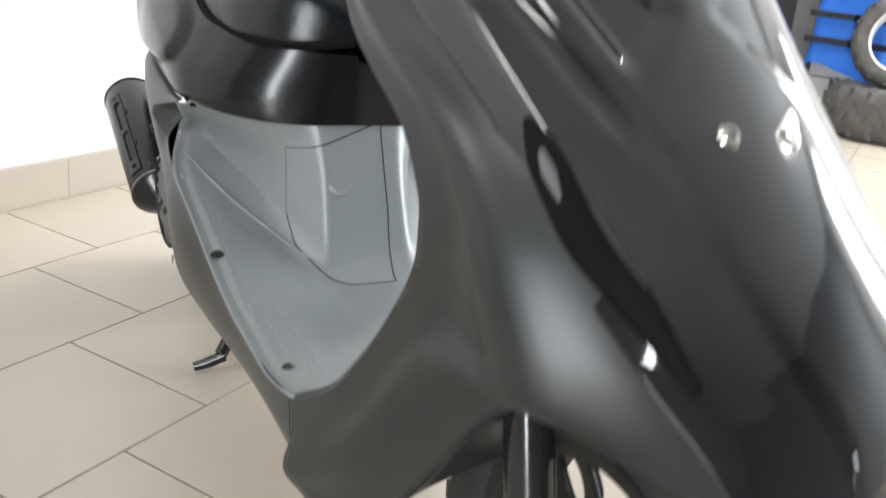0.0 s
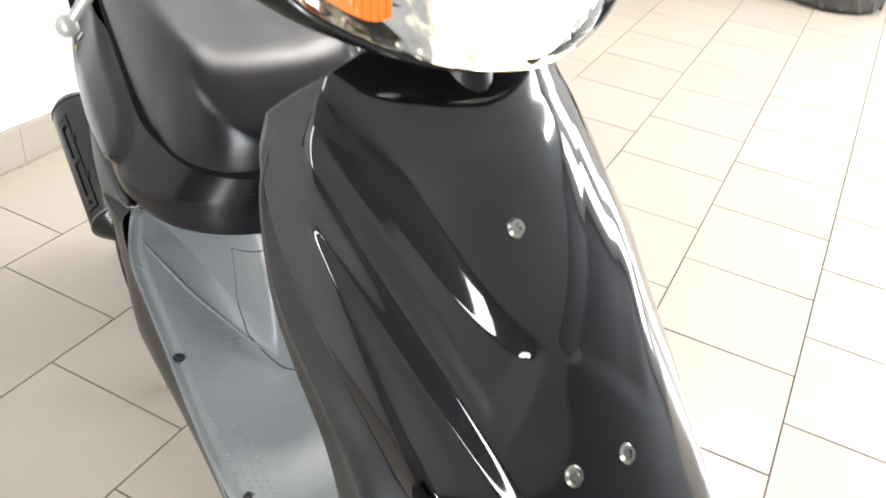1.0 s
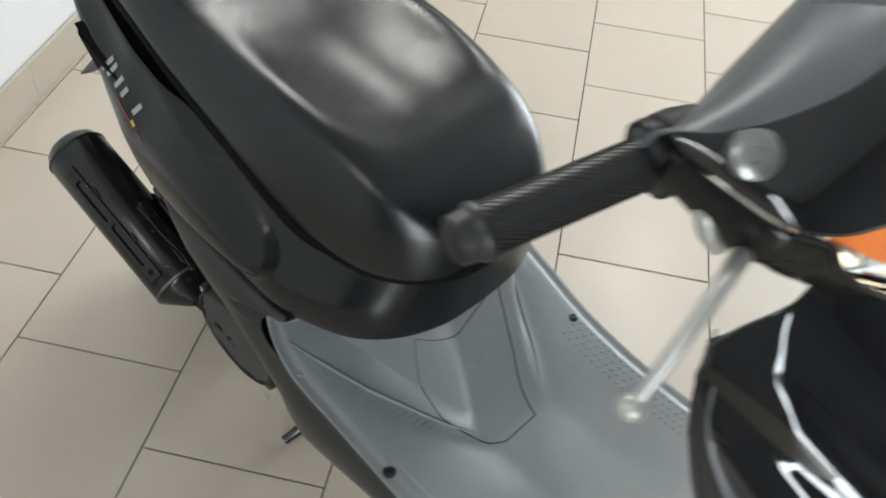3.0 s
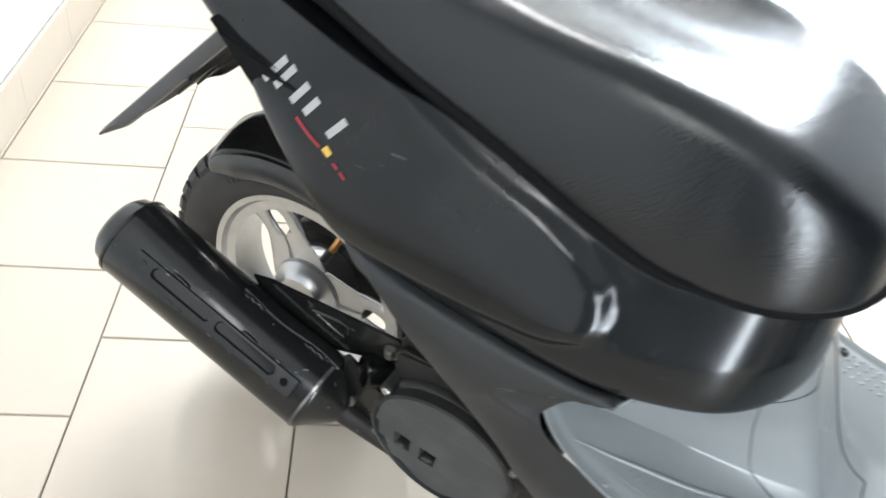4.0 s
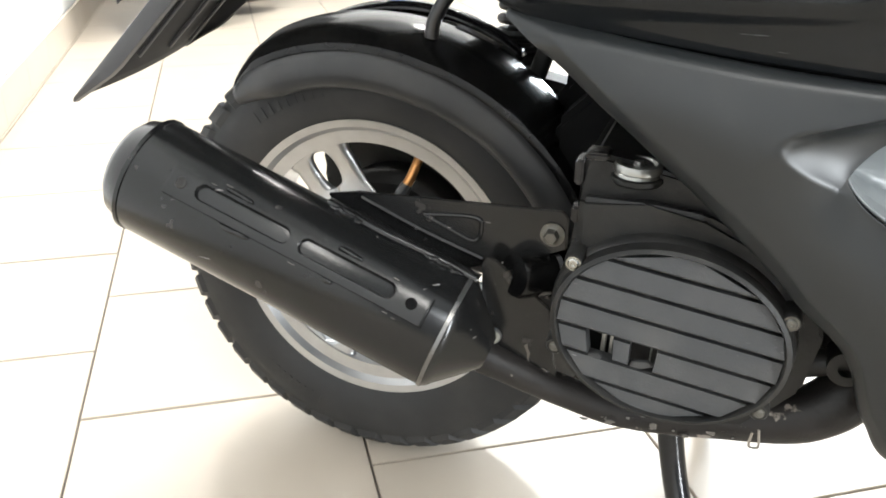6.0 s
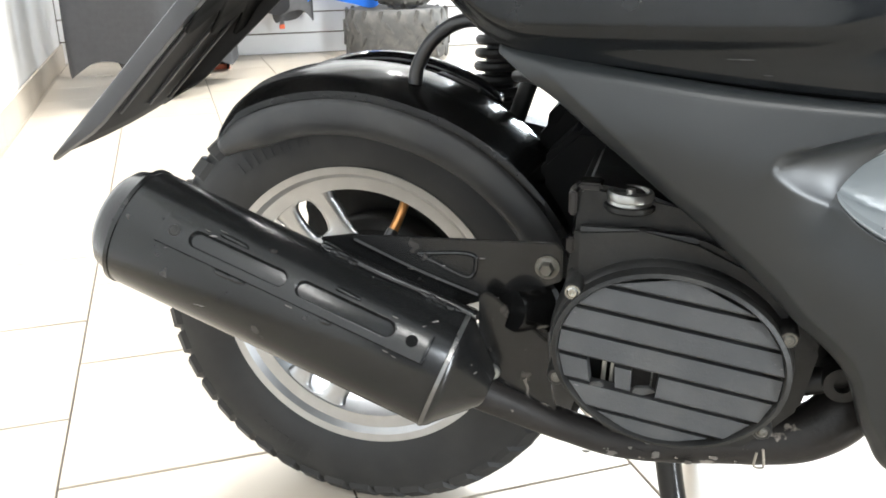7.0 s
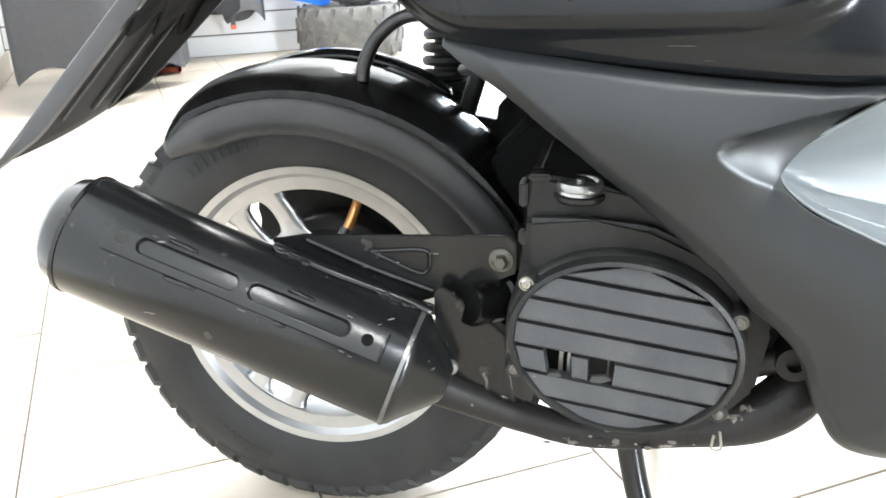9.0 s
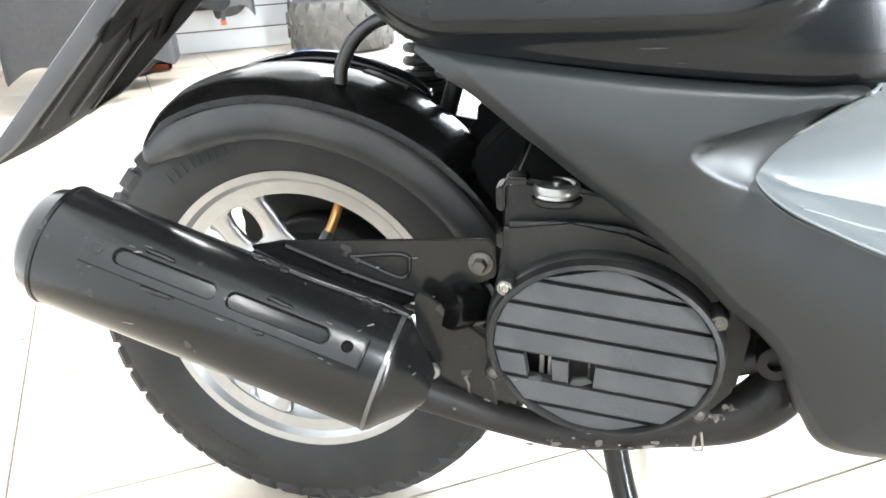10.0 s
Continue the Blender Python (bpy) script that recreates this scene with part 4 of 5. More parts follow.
LOW = [(0.192, 0.918), (0.186, 0.903), (0.168, 0.882), (0.124, 0.859), (0.070, 0.842), (0.0, 0.834)]
HIGHER = [(0.192, 0.920), (0.186, 0.921), (0.168, 0.920), (0.114, 0.917), (0.084, 0.9235), (0.056, 0.939), (0.030, 0.950), (0.0, 0.954)]
lo_, hi_ = spline(LOW, 40), spline(HIGHER, 40)
ys = np.r_[lo_[:, 0], -lo_[-2::-1, 0]]
zl, zh = np.r_[lo_[:, 1], lo_[-2::-1, 1]], np.r_[hi_[:, 1], hi_[-2::-1, 1]]
headlight = part("headlight", grid([[Vector((lens_front(y, a + (b - a) * f) - 0.030 * math.sin(math.pi * f) - 0.012 + 0.0022 * math.sin(520 * y + 90 * f) + 0.0016 * math.sin(31 * f), y * 0.985, a + (b - a) * f)) for y, a, b in zip(ys, zl, zh)] for f in np.linspace(0, 1, 14)]),
                 REFLECTOR, scooter, "silvered headlight housing")
part("lens", grid([[Vector((lens_front(y, a + (b - a) * f) + 0.002, y, a + (b - a) * f)) for y, a, b in zip(ys, zl, zh)] for f in np.linspace(0, 1, 16)]), LENS, headlight, "clear plastic lens", solid=0.002).visible_shadow = False
# Lit bowl, an amber indicator on each side.
rows = []
for f in np.linspace(0, 1, 9):
    row = []
    for a in np.linspace(0, 2 * math.pi, 40, endpoint=False):
        y, z = 0.017 + 0.069 * f * math.cos(a), 0.890 + 0.050 * f * math.sin(a)
        row.append(Vector((lens_front(y, z) - 0.010 - 0.012 * (1 - f * f), y, z - 0.004)))
    rows.append(row)
part("lamp_bowl", grid(rows, close_v=True), LAMP, headlight, "glowing warm white headlamp")
for s in (-1, 1):
    rows = []
    for f in np.linspace(0, 1, 10):
        row = []
        for y in np.linspace(0.108, 0.174, 28):
            a, b = np.interp(y, lo_[::-1, 0], lo_[::-1, 1]) + 0.004 + 0.018 * ((0.174 - y) / 0.066) ** 5 + 0.017 * ((y - 0.108) / 0.066) ** 0.9, np.interp(y, hi_[::-1, 0], hi_[::-1, 1]) - 0.003 - 0.014 * ((0.174 - y) / 0.066) ** 6
            z = a + (b - a) * f
            row.append(Vector((lens_front(y, z) - 0.005 - 0.010 * abs(f - 0.5) ** 2 + 0.0011 * math.sin(y * 1300), s * y, z)))
        rows.append(row)
    part("indicator", grid(rows), AMBER_BODY, headlight, "amber turn signal")

# Front handlebar cover: a broad face from the lens up to the dash, wrapping round to a point by each grip.
def both_sides(right, shift):
    """The curve from the left end to the right end; the left side mirrors the right about y = shift / 2."""
    r = spline(right, 60)
    l = r[:0:-1] * (1, -1, 1) + (0, shift, 0)
    return np.vstack([l, r])


BROW = both_sides([(0.945, 0.024, 0.955), (0.9435, -0.006, 0.9515), (0.938, -0.032, 0.9405), (0.930, -0.060, 0.9255), (0.916, -0.090, 0.9185), (0.892, -0.135, 0.919), (0.872, -0.168, 0.923), (0.846, -0.186, 0.931), (0.784, -0.192, 0.950)], 0.048)
CREST = both_sides([(0.872, 0.010, 1.0), (0.864, -0.06, 0.996), (0.853, -0.105, 0.988), (0.841, -0.136, 0.979), (0.820, -0.165, 0.968), (0.800, -0.181, 0.960), (0.779, -0.190, 0.955)], 0.020)
rows = []
for f in np.linspace(0, 1, 24):
    row = []
    for p, q in zip(BROW, CREST):
        r = p + (q - p) * f
        b = 0.09 * np.linalg.norm(q - p) * math.sin(math.pi * f)
        side = max(-1, min(1, (r[1] - 0.014) / 0.19)) ** 3
        row.append(Vector((r[0] + 0.75 * b, r[1] + 0.8 * b * side, r[2] + 0.55 * b)))
    rows.append(row)
part("front_cover", grid(rows), GLOSS, scooter, "glossy black handlebar front cover", solid=0.003, sharp=70)
# Lower shell: runs under the lens and out to the grips.
SILL = both_sides([(0.955, 0.024, 0.832), (0.946, -0.046, 0.840), (0.927, -0.100, 0.857), (0.902, -0.142, 0.879), (0.880, -0.164, 0.902), (0.871, -0.171, 0.918), (0.846, -0.187, 0.928), (0.783, -0.193, 0.948)], 0.048)
KEEL = both_sides([(0.900, 0.024, 0.846), (0.893, -0.05, 0.850), (0.880, -0.10, 0.860), (0.863, -0.14, 0.872), (0.848, -0.162, 0.882), (0.836, -0.172, 0.890), (0.815, -0.182, 0.902), (0.772, -0.186, 0.926)], 0.048)
rows = []
for f in np.linspace(0, 1, 16):
    row = []
    for p, q in zip(SILL, KEEL):
        r = p + (q - p) * f
        b = 0.22 * np.linalg.norm(q - p) * math.sin(math.pi * f) ** 0.8
        side = max(-1, min(1, (r[1] - 0.014) / 0.19)) ** 3
        row.append(Vector((r[0] + 0.3 * b, r[1] + 0.7 * b * side, r[2] - 0.7 * b)))
    rows.append(row)
part("lower_shell", grid(rows), SATIN_GLOSS, scooter, "black lower headlight shell", solid=0.003, sharp=70)
# Dark rim round the lens.
part("lens_rim", tube([Vector((p[0] + 0.002, p[1] - 0.024, p[2])) for p in SILL[10:-10]], 0.0022, 8, 120), ENGINE_GLOSS, headlight, "thin dark lens rim")
# Rear cover and dash.
BACK = both_sides([(0.780, 0.010, 0.952), (0.778, -0.06, 0.950), (0.776, -0.105, 0.946), (0.775, -0.136, 0.942), (0.772, -0.160, 0.938), (0.768, -0.178, 0.934), (0.764, -0.188, 0.932)], 0.020)
rows = []
for f in np.linspace(0, 1, 16):
    row = []
    for p, q in zip(CREST, BACK):
        r = p + (q - p) * f
        b = 0.20 * np.linalg.norm(q - p) * math.sin(math.pi * f)
        row.append(Vector((r[0] - 0.3 * b, r[1], r[2] + 0.9 * b)))
    rows.append(row)
part("rear_cover", grid(rows), COVER_GREY, scooter, "satin grey instrument cover", solid=0.003, sharp=70)
for s in (-1, 1):
    p = Vector((0.8210, s * 0.1815 + 0.020 * (s > 0), 0.9575))
    out = Vector((0.50, s * 0.55, 0.67))
    bm = lathe([(0.0001, 0.0020), (0.0035, 0.0022), (0.0045, 0.0040), (0.0105, 0.0042), (0.0132, 0.0022), (0.0136, -0.006)], p, out, 32)
    part("mirror_plug", bm, CHROME_DULL, scooter, "pale rubber plug in the mirror hole")
    a, b = Vector((0.772, s * 0.172, 0.9235)), Vector((0.709, s * 0.291, 0.9015))
    d = (b - a).normalized()
    grip = part("grip", lathe([(0.0001, 0.0), (0.019, 0.0), (0.020, 0.003), (0.020, 0.008), (0.0148, 0.011), (0.0145, 0.108), (0.0168, 0.1095), (0.0174, 0.1120), (0.0168, 0.1145), (0.0148, 0.1160), (0.0140, 0.126), (0.0001, 0.128)], a, d, 40), GRIP, scooter, "black knurled rubber grip")
    bm = bmesh.new()
    q = Vector((0, 0, 1)).rotation_difference(d).to_matrix().to_4x4()
    for k in range(26):
        for j in range(32):
            turn = Matrix.Translation(a) @ q @ Matrix.Rotation(2 * math.pi * (k + 0.5 * (j % 2)) / 26, 4, "Z")
            bmesh.ops.create_cube(bm, size=1, matrix=turn @ Matrix.Translation((0.0148, 0, 0.0140 + 0.003 * j)) @ Matrix.Rotation(radians(45), 4, "X") @ Matrix.Diagonal((0.0014, 0.0019, 0.0019, 1)))
    part("knurling", bm, GRIP, grip, "fine raised rubber knurling", smooth=False)
    part("grip_end", lathe([(0.0001, 0.002), (0.010, 0.0015), (0.0145, -0.002)], a + d * 0.128, d, 28), ENGINE, grip)
    # Brake lever: blade from its pivot to a ball end.
    lever = part("brake_lever", tube([(0.835, s * 0.170, 0.892), (0.837, s * 0.203, 0.908), (0.838, s * 0.233, 0.911), (0.836, s * 0.262, 0.897), (0.831, s * 0.285, 0.869)], [0.0068, 0.0056, 0.0048, 0.0042, 0.0038], 14, 30), LEVER, scooter, "worn bare aluminium brake lever")
    bm = bmesh.new()
    bmesh.ops.create_uvsphere(bm, u_segments=18, v_segments=12, radius=0.0078, matrix=Matrix.Translation((0.830, s * 0.2870, 0.866)))
    part("ball_end", bm, LEVER, lever)
    part("perch", tube([(0.812, s * 0.180, 0.912), (0.840, s * 0.182, 0.905)], [0.0085, 0.007], 16), ENGINE, scooter, "black lever perch")
    part("switch_collar", lathe([(0.012, -0.030), (0.021, -0.027), (0.0235, -0.014), (0.0235, -0.004), (0.0215, -0.002), (0.0215, 0.000), (0.0235, 0.002), (0.0230, 0.007), (0.014, 0.009)], a, d, 30, closed=True), ENGINE, scooter, "black throttle collar")
part("instrument_hood", grid([[Vector((0.832 + 0.050 * math.cos(b) * math.cos(a), 0.012 + 0.095 * math.cos(b) * math.sin(a), 0.975 + 0.040 * math.sin(b))) for a in np.linspace(0, 2 * math.pi, 36, endpoint=False)] for b in np.linspace(0, math.pi / 2 - 0.01, 12)], close_v=True), COVER_GREY, scooter, "satin grey instrument hood")
for s in (-1, 1):
    part("cable_adjuster", tube([(0.806, s * 0.187, 0.922), (0.815, s * 0.190, 0.908), (0.824, s * 0.186, 0.896)], [0.006, 0.0065, 0.005], 12), LEVER, scooter, "pale cable adjuster")
# The bars stand turned a little to the left.
STEER = Matrix.Translation((0.88, 0, 0)) @ Matrix.Rotation(radians(8.0), 4, "Z") @ Matrix.Translation((-0.88, 0, 0))
for ob in set(scooter.children_recursive) - before_head:
    lamp_side = ob.name.split(".")[0] in ("headlight", "lens", "lamp_bowl", "indicator", "lens_rim")
    ob.data.transform(STEER @ Matrix.Translation((0, 0.024 if lamp_side else 0.0, 0)))

# ---- engine side
CASE = [(0.206, 0.235), (0.204, 0.266), (0.209, 0.300), (0.2140, 0.322), (0.2145, 0.381), (0.220, 0.386), (0.262, 0.380), (0.285, 0.372), (0.330, 0.352), (0.372, 0.318), (0.386, 0.275), (0.378, 0.228), (0.345, 0.190), (0.300, 0.182), (0.245, 0.190)]
case = part("engine_case", slab(CASE, 0.118, upright(0, -0.035, 0), 0.006), ENGINE, scooter, "grimy black engine casing", sharp=30)
part("shroud_face", slab([(0.2150, 0.300), (0.2152, 0.357), (0.262, 0.3575), (0.300, 0.3540), (0.335, 0.338), (0.362, 0.312), (0.372, 0.280), (0.340, 0.262), (0.240, 0.262)], 0.0125, upright(0, -0.153, 0), 0.004), ENGINE, case, "grimy black cooling shroud", sharp=30)
for x, z, w_, h_ in ((0.2125, 0.372, 0.006, 0.018), (0.2120, 0.341, 0.006, 0.012), (0.2240, 0.3845, 0.016, 0.005)):
    part("clip", box((w_, 0.020, h_), Matrix.Translation((x, -0.148, z)), 0.0015), ENGINE_GLOSS, case, smooth=False)
part("cap_seat", lathe([(0.0160, -0.006), (0.0178, -0.004), (0.0178, -0.001), (0.0160, 0.000)], (0.251, -0.150, 0.3738), (0.02, -0.02, 1), 36, closed=True), ENGINE, case, "black seat of the filler cap")
# Cylinder and fins in near-black: the shade deep inside put into their colour.
part("cylinder", slab([(0.34, 0.185), (0.34, 0.32), (0.49, 0.31), (0.49, 0.205)], 0.09, upright(0, 0.05, 0), 0.01), DEEP, scooter, "finned cylinder, blackened for the shade around it", sharp=30)
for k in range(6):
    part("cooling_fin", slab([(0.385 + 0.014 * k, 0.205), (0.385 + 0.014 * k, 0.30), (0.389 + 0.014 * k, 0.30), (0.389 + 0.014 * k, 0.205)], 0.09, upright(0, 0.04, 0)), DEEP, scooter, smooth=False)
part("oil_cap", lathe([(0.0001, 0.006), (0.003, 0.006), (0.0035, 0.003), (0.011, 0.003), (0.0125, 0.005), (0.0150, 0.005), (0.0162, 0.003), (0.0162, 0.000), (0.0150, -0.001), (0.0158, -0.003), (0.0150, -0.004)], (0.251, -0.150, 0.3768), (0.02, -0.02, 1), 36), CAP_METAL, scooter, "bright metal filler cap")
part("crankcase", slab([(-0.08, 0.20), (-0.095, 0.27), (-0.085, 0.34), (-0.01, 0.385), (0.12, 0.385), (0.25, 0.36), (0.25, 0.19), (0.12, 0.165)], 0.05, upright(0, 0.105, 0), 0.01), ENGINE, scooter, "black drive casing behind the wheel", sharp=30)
# Added filler block, near-black to stand in for shade inside the engine bay.
part("engine_bay_filler", slab([(0.185, 0.20), (0.19, 0.36), (0.24, 0.40), (0.36, 0.44), (0.42, 0.42), (0.42, 0.20)], 0.14, upright(0, 0.09, 0), 0.012), DEEP, scooter, "black filler for the shaded engine bay", sharp=30)

# Fan cover: oval ring with slanted slats.
FC, FA, FB, FT = (0.2850, 0.2712), 0.0812, 0.0655, radians(-9)


def oval(scale, a, y):
    x, z = FA * scale * math.cos(a), FB * scale * math.sin(a)
    return Vector((FC[0] + x * math.cos(FT) - z * math.sin(FT), y, FC[1] + x * math.sin(FT) + z * math.cos(FT)))


ring = [(0.97, -0.150), (1.0, -0.158), (1.0, -0.182), (0.990, -0.1865), (0.950, -0.188), (0.938, -0.1868), (0.932, -0.178), (0.930, -0.160)]
fan = part("fan_cover", grid([[oval(sc, a, y) for sc, y in ring] for a in np.linspace(0, 2 * math.pi, 96, endpoint=False)], close_u=True), ENGINE, scooter, "black slatted cooling fan cover", sharp=35)
part("fan_housing", grid([[oval(sc, a, y) for sc, y in ((0.99, -0.1760), (1.02, -0.1740), (1.035, -0.168), (1.045, -0.160), (1.05, -0.14))] for a in np.linspace(radians(-20), radians(200), 70)]), ENGINE, fan, "black rim of the fan housing")
# Black sheet behind the slats, the hollow's shade put into its colour.
part("fan_shade_sheet", grid([[oval(sc, a, -0.150) for sc in (0.001, 0.4, 0.96)] for a in np.linspace(0, 2 * math.pi, 48, endpoint=False)], close_u=True), DEEP, fan, "black sheet as the shade behind the slats")
SLOPE = math.atan(-0.145)
for k in range(7):
    mid = -0.0590 + 0.0190 * k
    for lo_x, hi_x in ([(-1.0, -0.73), (-0.46, -0.30), (-0.04, 1.0)] if k == 2 else [(-1.0, 1.0)]):
        rows = []
        for f in np.linspace(0, 1, 18):
            row = []
            for dz, y in ((0.0070, -0.1780), (0.0066, -0.1815), (-0.0066, -0.1856), (-0.0082, -0.1845), (-0.0086, -0.1740), (0.0060, -0.1680)):
                h = mid + dz
                # Half-length of the oval along the slat at this height.
                ca, sa = math.cos(SLOPE - FT), math.sin(SLOPE - FT)
                A = (ca / FA) ** 2 + (sa / FB) ** 2
                B = 2 * h * (-ca * sa / FA ** 2 + sa * ca / FB ** 2)
                C = h * h * ((sa / FA) ** 2 + (ca / FB) ** 2) - 0.932 ** 2
                disc = max(0, B * B - 4 * A * C)
                l0, l1 = (-B - math.sqrt(disc)) / (2 * A), (-B + math.sqrt(disc)) / (2 * A)
                mid_l, half_l = (l0 + l1) / 2, (l1 - l0) / 2
                l = mid_l + half_l * (lo_x + (hi_x - lo_x) * f)
                row.append(Vector((FC[0] + l * math.cos(SLOPE) - h * math.sin(SLOPE), y, FC[1] + l * math.sin(SLOPE) + h * math.cos(SLOPE))))
            rows.append(row)
        part("slat", grid(rows, close_v=True, cap=True), SHROUD, fan, sharp=30)
for x, z in ((0.218, 0.3165), (0.360, 0.297), (0.209, 0.2495), (0.351, 0.226)):
    part("boss", lathe([(0.0001, 0), (0.0056, 0), (0.0066, -0.0015), (0.0072, -0.006), (0.0078, -0.03), (0.0001, -0.03)], (x, -0.1840, z), (0, -1, 0), 24), ENGINE, fan)
    r = 0.0040 if z > 0.26 else 0.0030
    screw(fan, (x, -0.1845, z), (0, -1, 0), r, CHROME if z > 0.31 else OLD_ZINC)
for x, w_ in ((-0.052, 0.010), (-0.021, 0.015)):
    part("slat_stub", slab([(FC[0] + x, FC[1] - 0.0245), (FC[0] + x + w_ * 0.7, FC[1] - 0.0230), (FC[0] + x + w_, FC[1] - 0.0265), (FC[0] + x + w_ * 0.4, FC[1] - 0.0300), (FC[0] + x - 0.002, FC[1] - 0.0290)], 0.004, upright(0, -0.1770, 0), 0.0006), SHROUD, fan, "broken slat stub", smooth=False)
for x in (-0.046, -0.040, -0.012):
    part("fan_blade", slab([(FC[0] + x, FC[1] - 0.034), (FC[0] + x + 0.0030, FC[1] - 0.034), (FC[0] + x + 0.0042, FC[1] - 0.010), (FC[0] + x + 0.0012, FC[1] - 0.010)], 0.010, upright(0, -0.158, 0), 0.0008), CAP_METAL, fan, "grimy fan blade", smooth=False)
part("fan_hub", lathe([(0.0001, -0.168), (0.018, -0.168), (0.022, -0.155), (0.022, -0.15)], (FC[0] - 0.02, 0, FC[1] - 0.022), (0, 1, 0), 24), RUST, fan, "grimy metal hub seen through the broken slat")
part("clip", tube([(0.353, -0.186, 0.214), (0.3545, -0.188, 0.203), (0.3530, -0.188, 0.2005), (0.3490, -0.188, 0.2005), (0.3480, -0.188, 0.2030), (0.3490, -0.188, 0.212)], 0.0009, 6), BARE, fan, "thin wire clip")

# Exhaust: silencer, strap, pipe.
M0, MD = Vector((0.1235, -0.1633, 0.2335)), Vector((-1.0, -0.040, 0.404)).normalized()
R = 0.0472
muffler = part("silencer", lathe([(0.013, -0.034), (0.017, -0.031), (0.041, -0.006), (0.0445, -0.003), (R, 0.001), (R, 0.266), (R - 0.0012, 0.2705), (R - 0.004, 0.275), (0.0405, 0.283), (0.034, 0.289), (0.022, 0.293), (0.0001, 0.295)], M0, MD, 72), EXHAUST, scooter, "scratched black exhaust silencer", sharp=35)
for h in (0.003, 0.2685):
    part("weld_band", lathe([(R - 0.002, h - 0.0026), (R + 0.0008, h - 0.0015), (R + 0.0008, h + 0.0015), (R - 0.002, h + 0.0026)], M0, MD, 72, closed=True), BARE_DARK if h < 0.1 else EXHAUST, muffler, "worn weld seam")
# Frame on the silencer's surface: along it, and round from the side that faces away from the wheel.
MN = (Vector((0.45, -0.80, 0.40)) - MD * Vector((0.45, -0.80, 0.40)).dot(MD)).normalized()
MT = MD.cross(MN)


def on_muffler(h, arc, off=0.0):
    a = arc / R
    return M0 + MD * h + (MN * math.cos(a) + MT * math.sin(a)) * (R + off)


def muffler_patch(h0, h1, a0, a1, off, nh=16, na=8):
    return [[on_muffler(h0 + (h1 - h0) * i / nh, a0 + (a1 - a0) * j / na, off) for j in range(na + 1)] for i in range(nh + 1)]


STRIP = 0.005
def slot_depth(h, arc):
    """How far a place on the strip lies inside one of its two long slots, 0 to 1."""
    deepest = 0.0
    for h0, h1 in ((0.047, 0.124), (0.134, 0.211)):
        along = max(h0 + 0.0055 - h, h - h1 + 0.0055, 0.0)
        away = math.hypot(along, arc - STRIP - 0.0010)
        deepest = max(deepest, min(1.0, max(0.0, (0.0062 - away) / 0.0012)))
    return deepest


rows = []
for h in np.linspace(0.018, 0.236, 220):
    row = []
    for arc in np.linspace(STRIP - 0.0122, STRIP + 0.0108, 40):
        rim = min(h - 0.018, 0.236 - h, arc - STRIP + 0.0122, STRIP + 0.0108 - arc)
        row.append(on_muffler(h, arc, 0.0036 * min(1.0, rim / 0.0011) - 0.0050 * slot_depth(h, arc)))
    rows.append(row)
part("heat_plate", grid(rows), EXHAUST, muffler, "welded mounting strip with two long slots", sharp=35)
for h in (0.032, 0.224):
    part("rivet_hole", lathe([(0.0001, 0.0004), (0.0024, 0.0006), (0.0030, 0.0012), (0.0042, 0.0010), (0.0046, 0)], on_muffler(h, STRIP, 0.0034), MN, 20), DEEP if h < 0.1 else ENGINE, muffler)
rng = random.Random(9)
flange_rows = []
for h in np.linspace(-0.002, 0.128, 40):
    flange_rows.append([on_muffler(h, 0.0500 + 0.002 * math.sin(60 * h) + 0.020 * f, 0.0006 + 0.0026 * min(1, f * 8)) for f in np.linspace(0, 1, 10)])
part("bracket_flange", grid(flange_rows), EXHAUST, muffler, "bracket foot welded to the silencer", solid=0.001)
for h0, h1 in ((0.010, 0.042), (0.092, 0.124)):
    part("weld_bead", tube([on_muffler(h0 + (h1 - h0) * f, 0.0502 + 0.0012 * math.sin(19 * f), 0.0010) for f in np.linspace(0, 1, 9)], [0.0010, 0.0026, 0.0019, 0.0028, 0.0012], 8, 40), EXHAUST, muffler)
for h, a in ((0.086, STRIP + 0.012), (0.092, STRIP + 0.0125), (0.176, STRIP + 0.012), (0.184, STRIP + 0.0125), (0.095, STRIP - 0.013), (0.168, STRIP - 0.013), (0.176, STRIP - 0.0135)):
    bm = bmesh.new()
    bmesh.ops.create_icosphere(bm, subdivisions=2, radius=1, matrix=Matrix.Translation(on_muffler(h, a, 0.0005)) @ MD.to_track_quat("X", "Z").to_matrix().to_4x4() @ Matrix.Diagonal((rng.uniform(0.005, 0.011), 0.0026, 0.0024, 1)))
    part("weld_bead", bm, EXHAUST, muffler)
for n_ in range(8):
    h, a = rng.uniform(0.03, 0.21), STRIP + rng.choice((-1, 1)) * rng.uniform(0.010, 0.016)
    part("scratch", grid(muffler_patch(h, h + rng.uniform(0.003, 0.010), a, a + rng.uniform(0.0003, 0.0007), 0.0004, 3, 1)), OLD_ZINC, muffler, "bright scratch")

# Bracket plate between silencer and engine.
PLATE = [(0.010, 0.322), (0.035, 0.3265), (0.199, 0.333), (0.204, 0.328), (0.204, 0.303), (0.188, 0.296), (0.150, 0.283), (0.120, 0.272), (0.060, 0.290), (0.020, 0.305)]
plate = part("exhaust_bracket", slab(PLATE, 0.004, upright(0, -0.130, 0), 0.001), EXHAUST, scooter, "pressed black exhaust bracket", smooth=False)
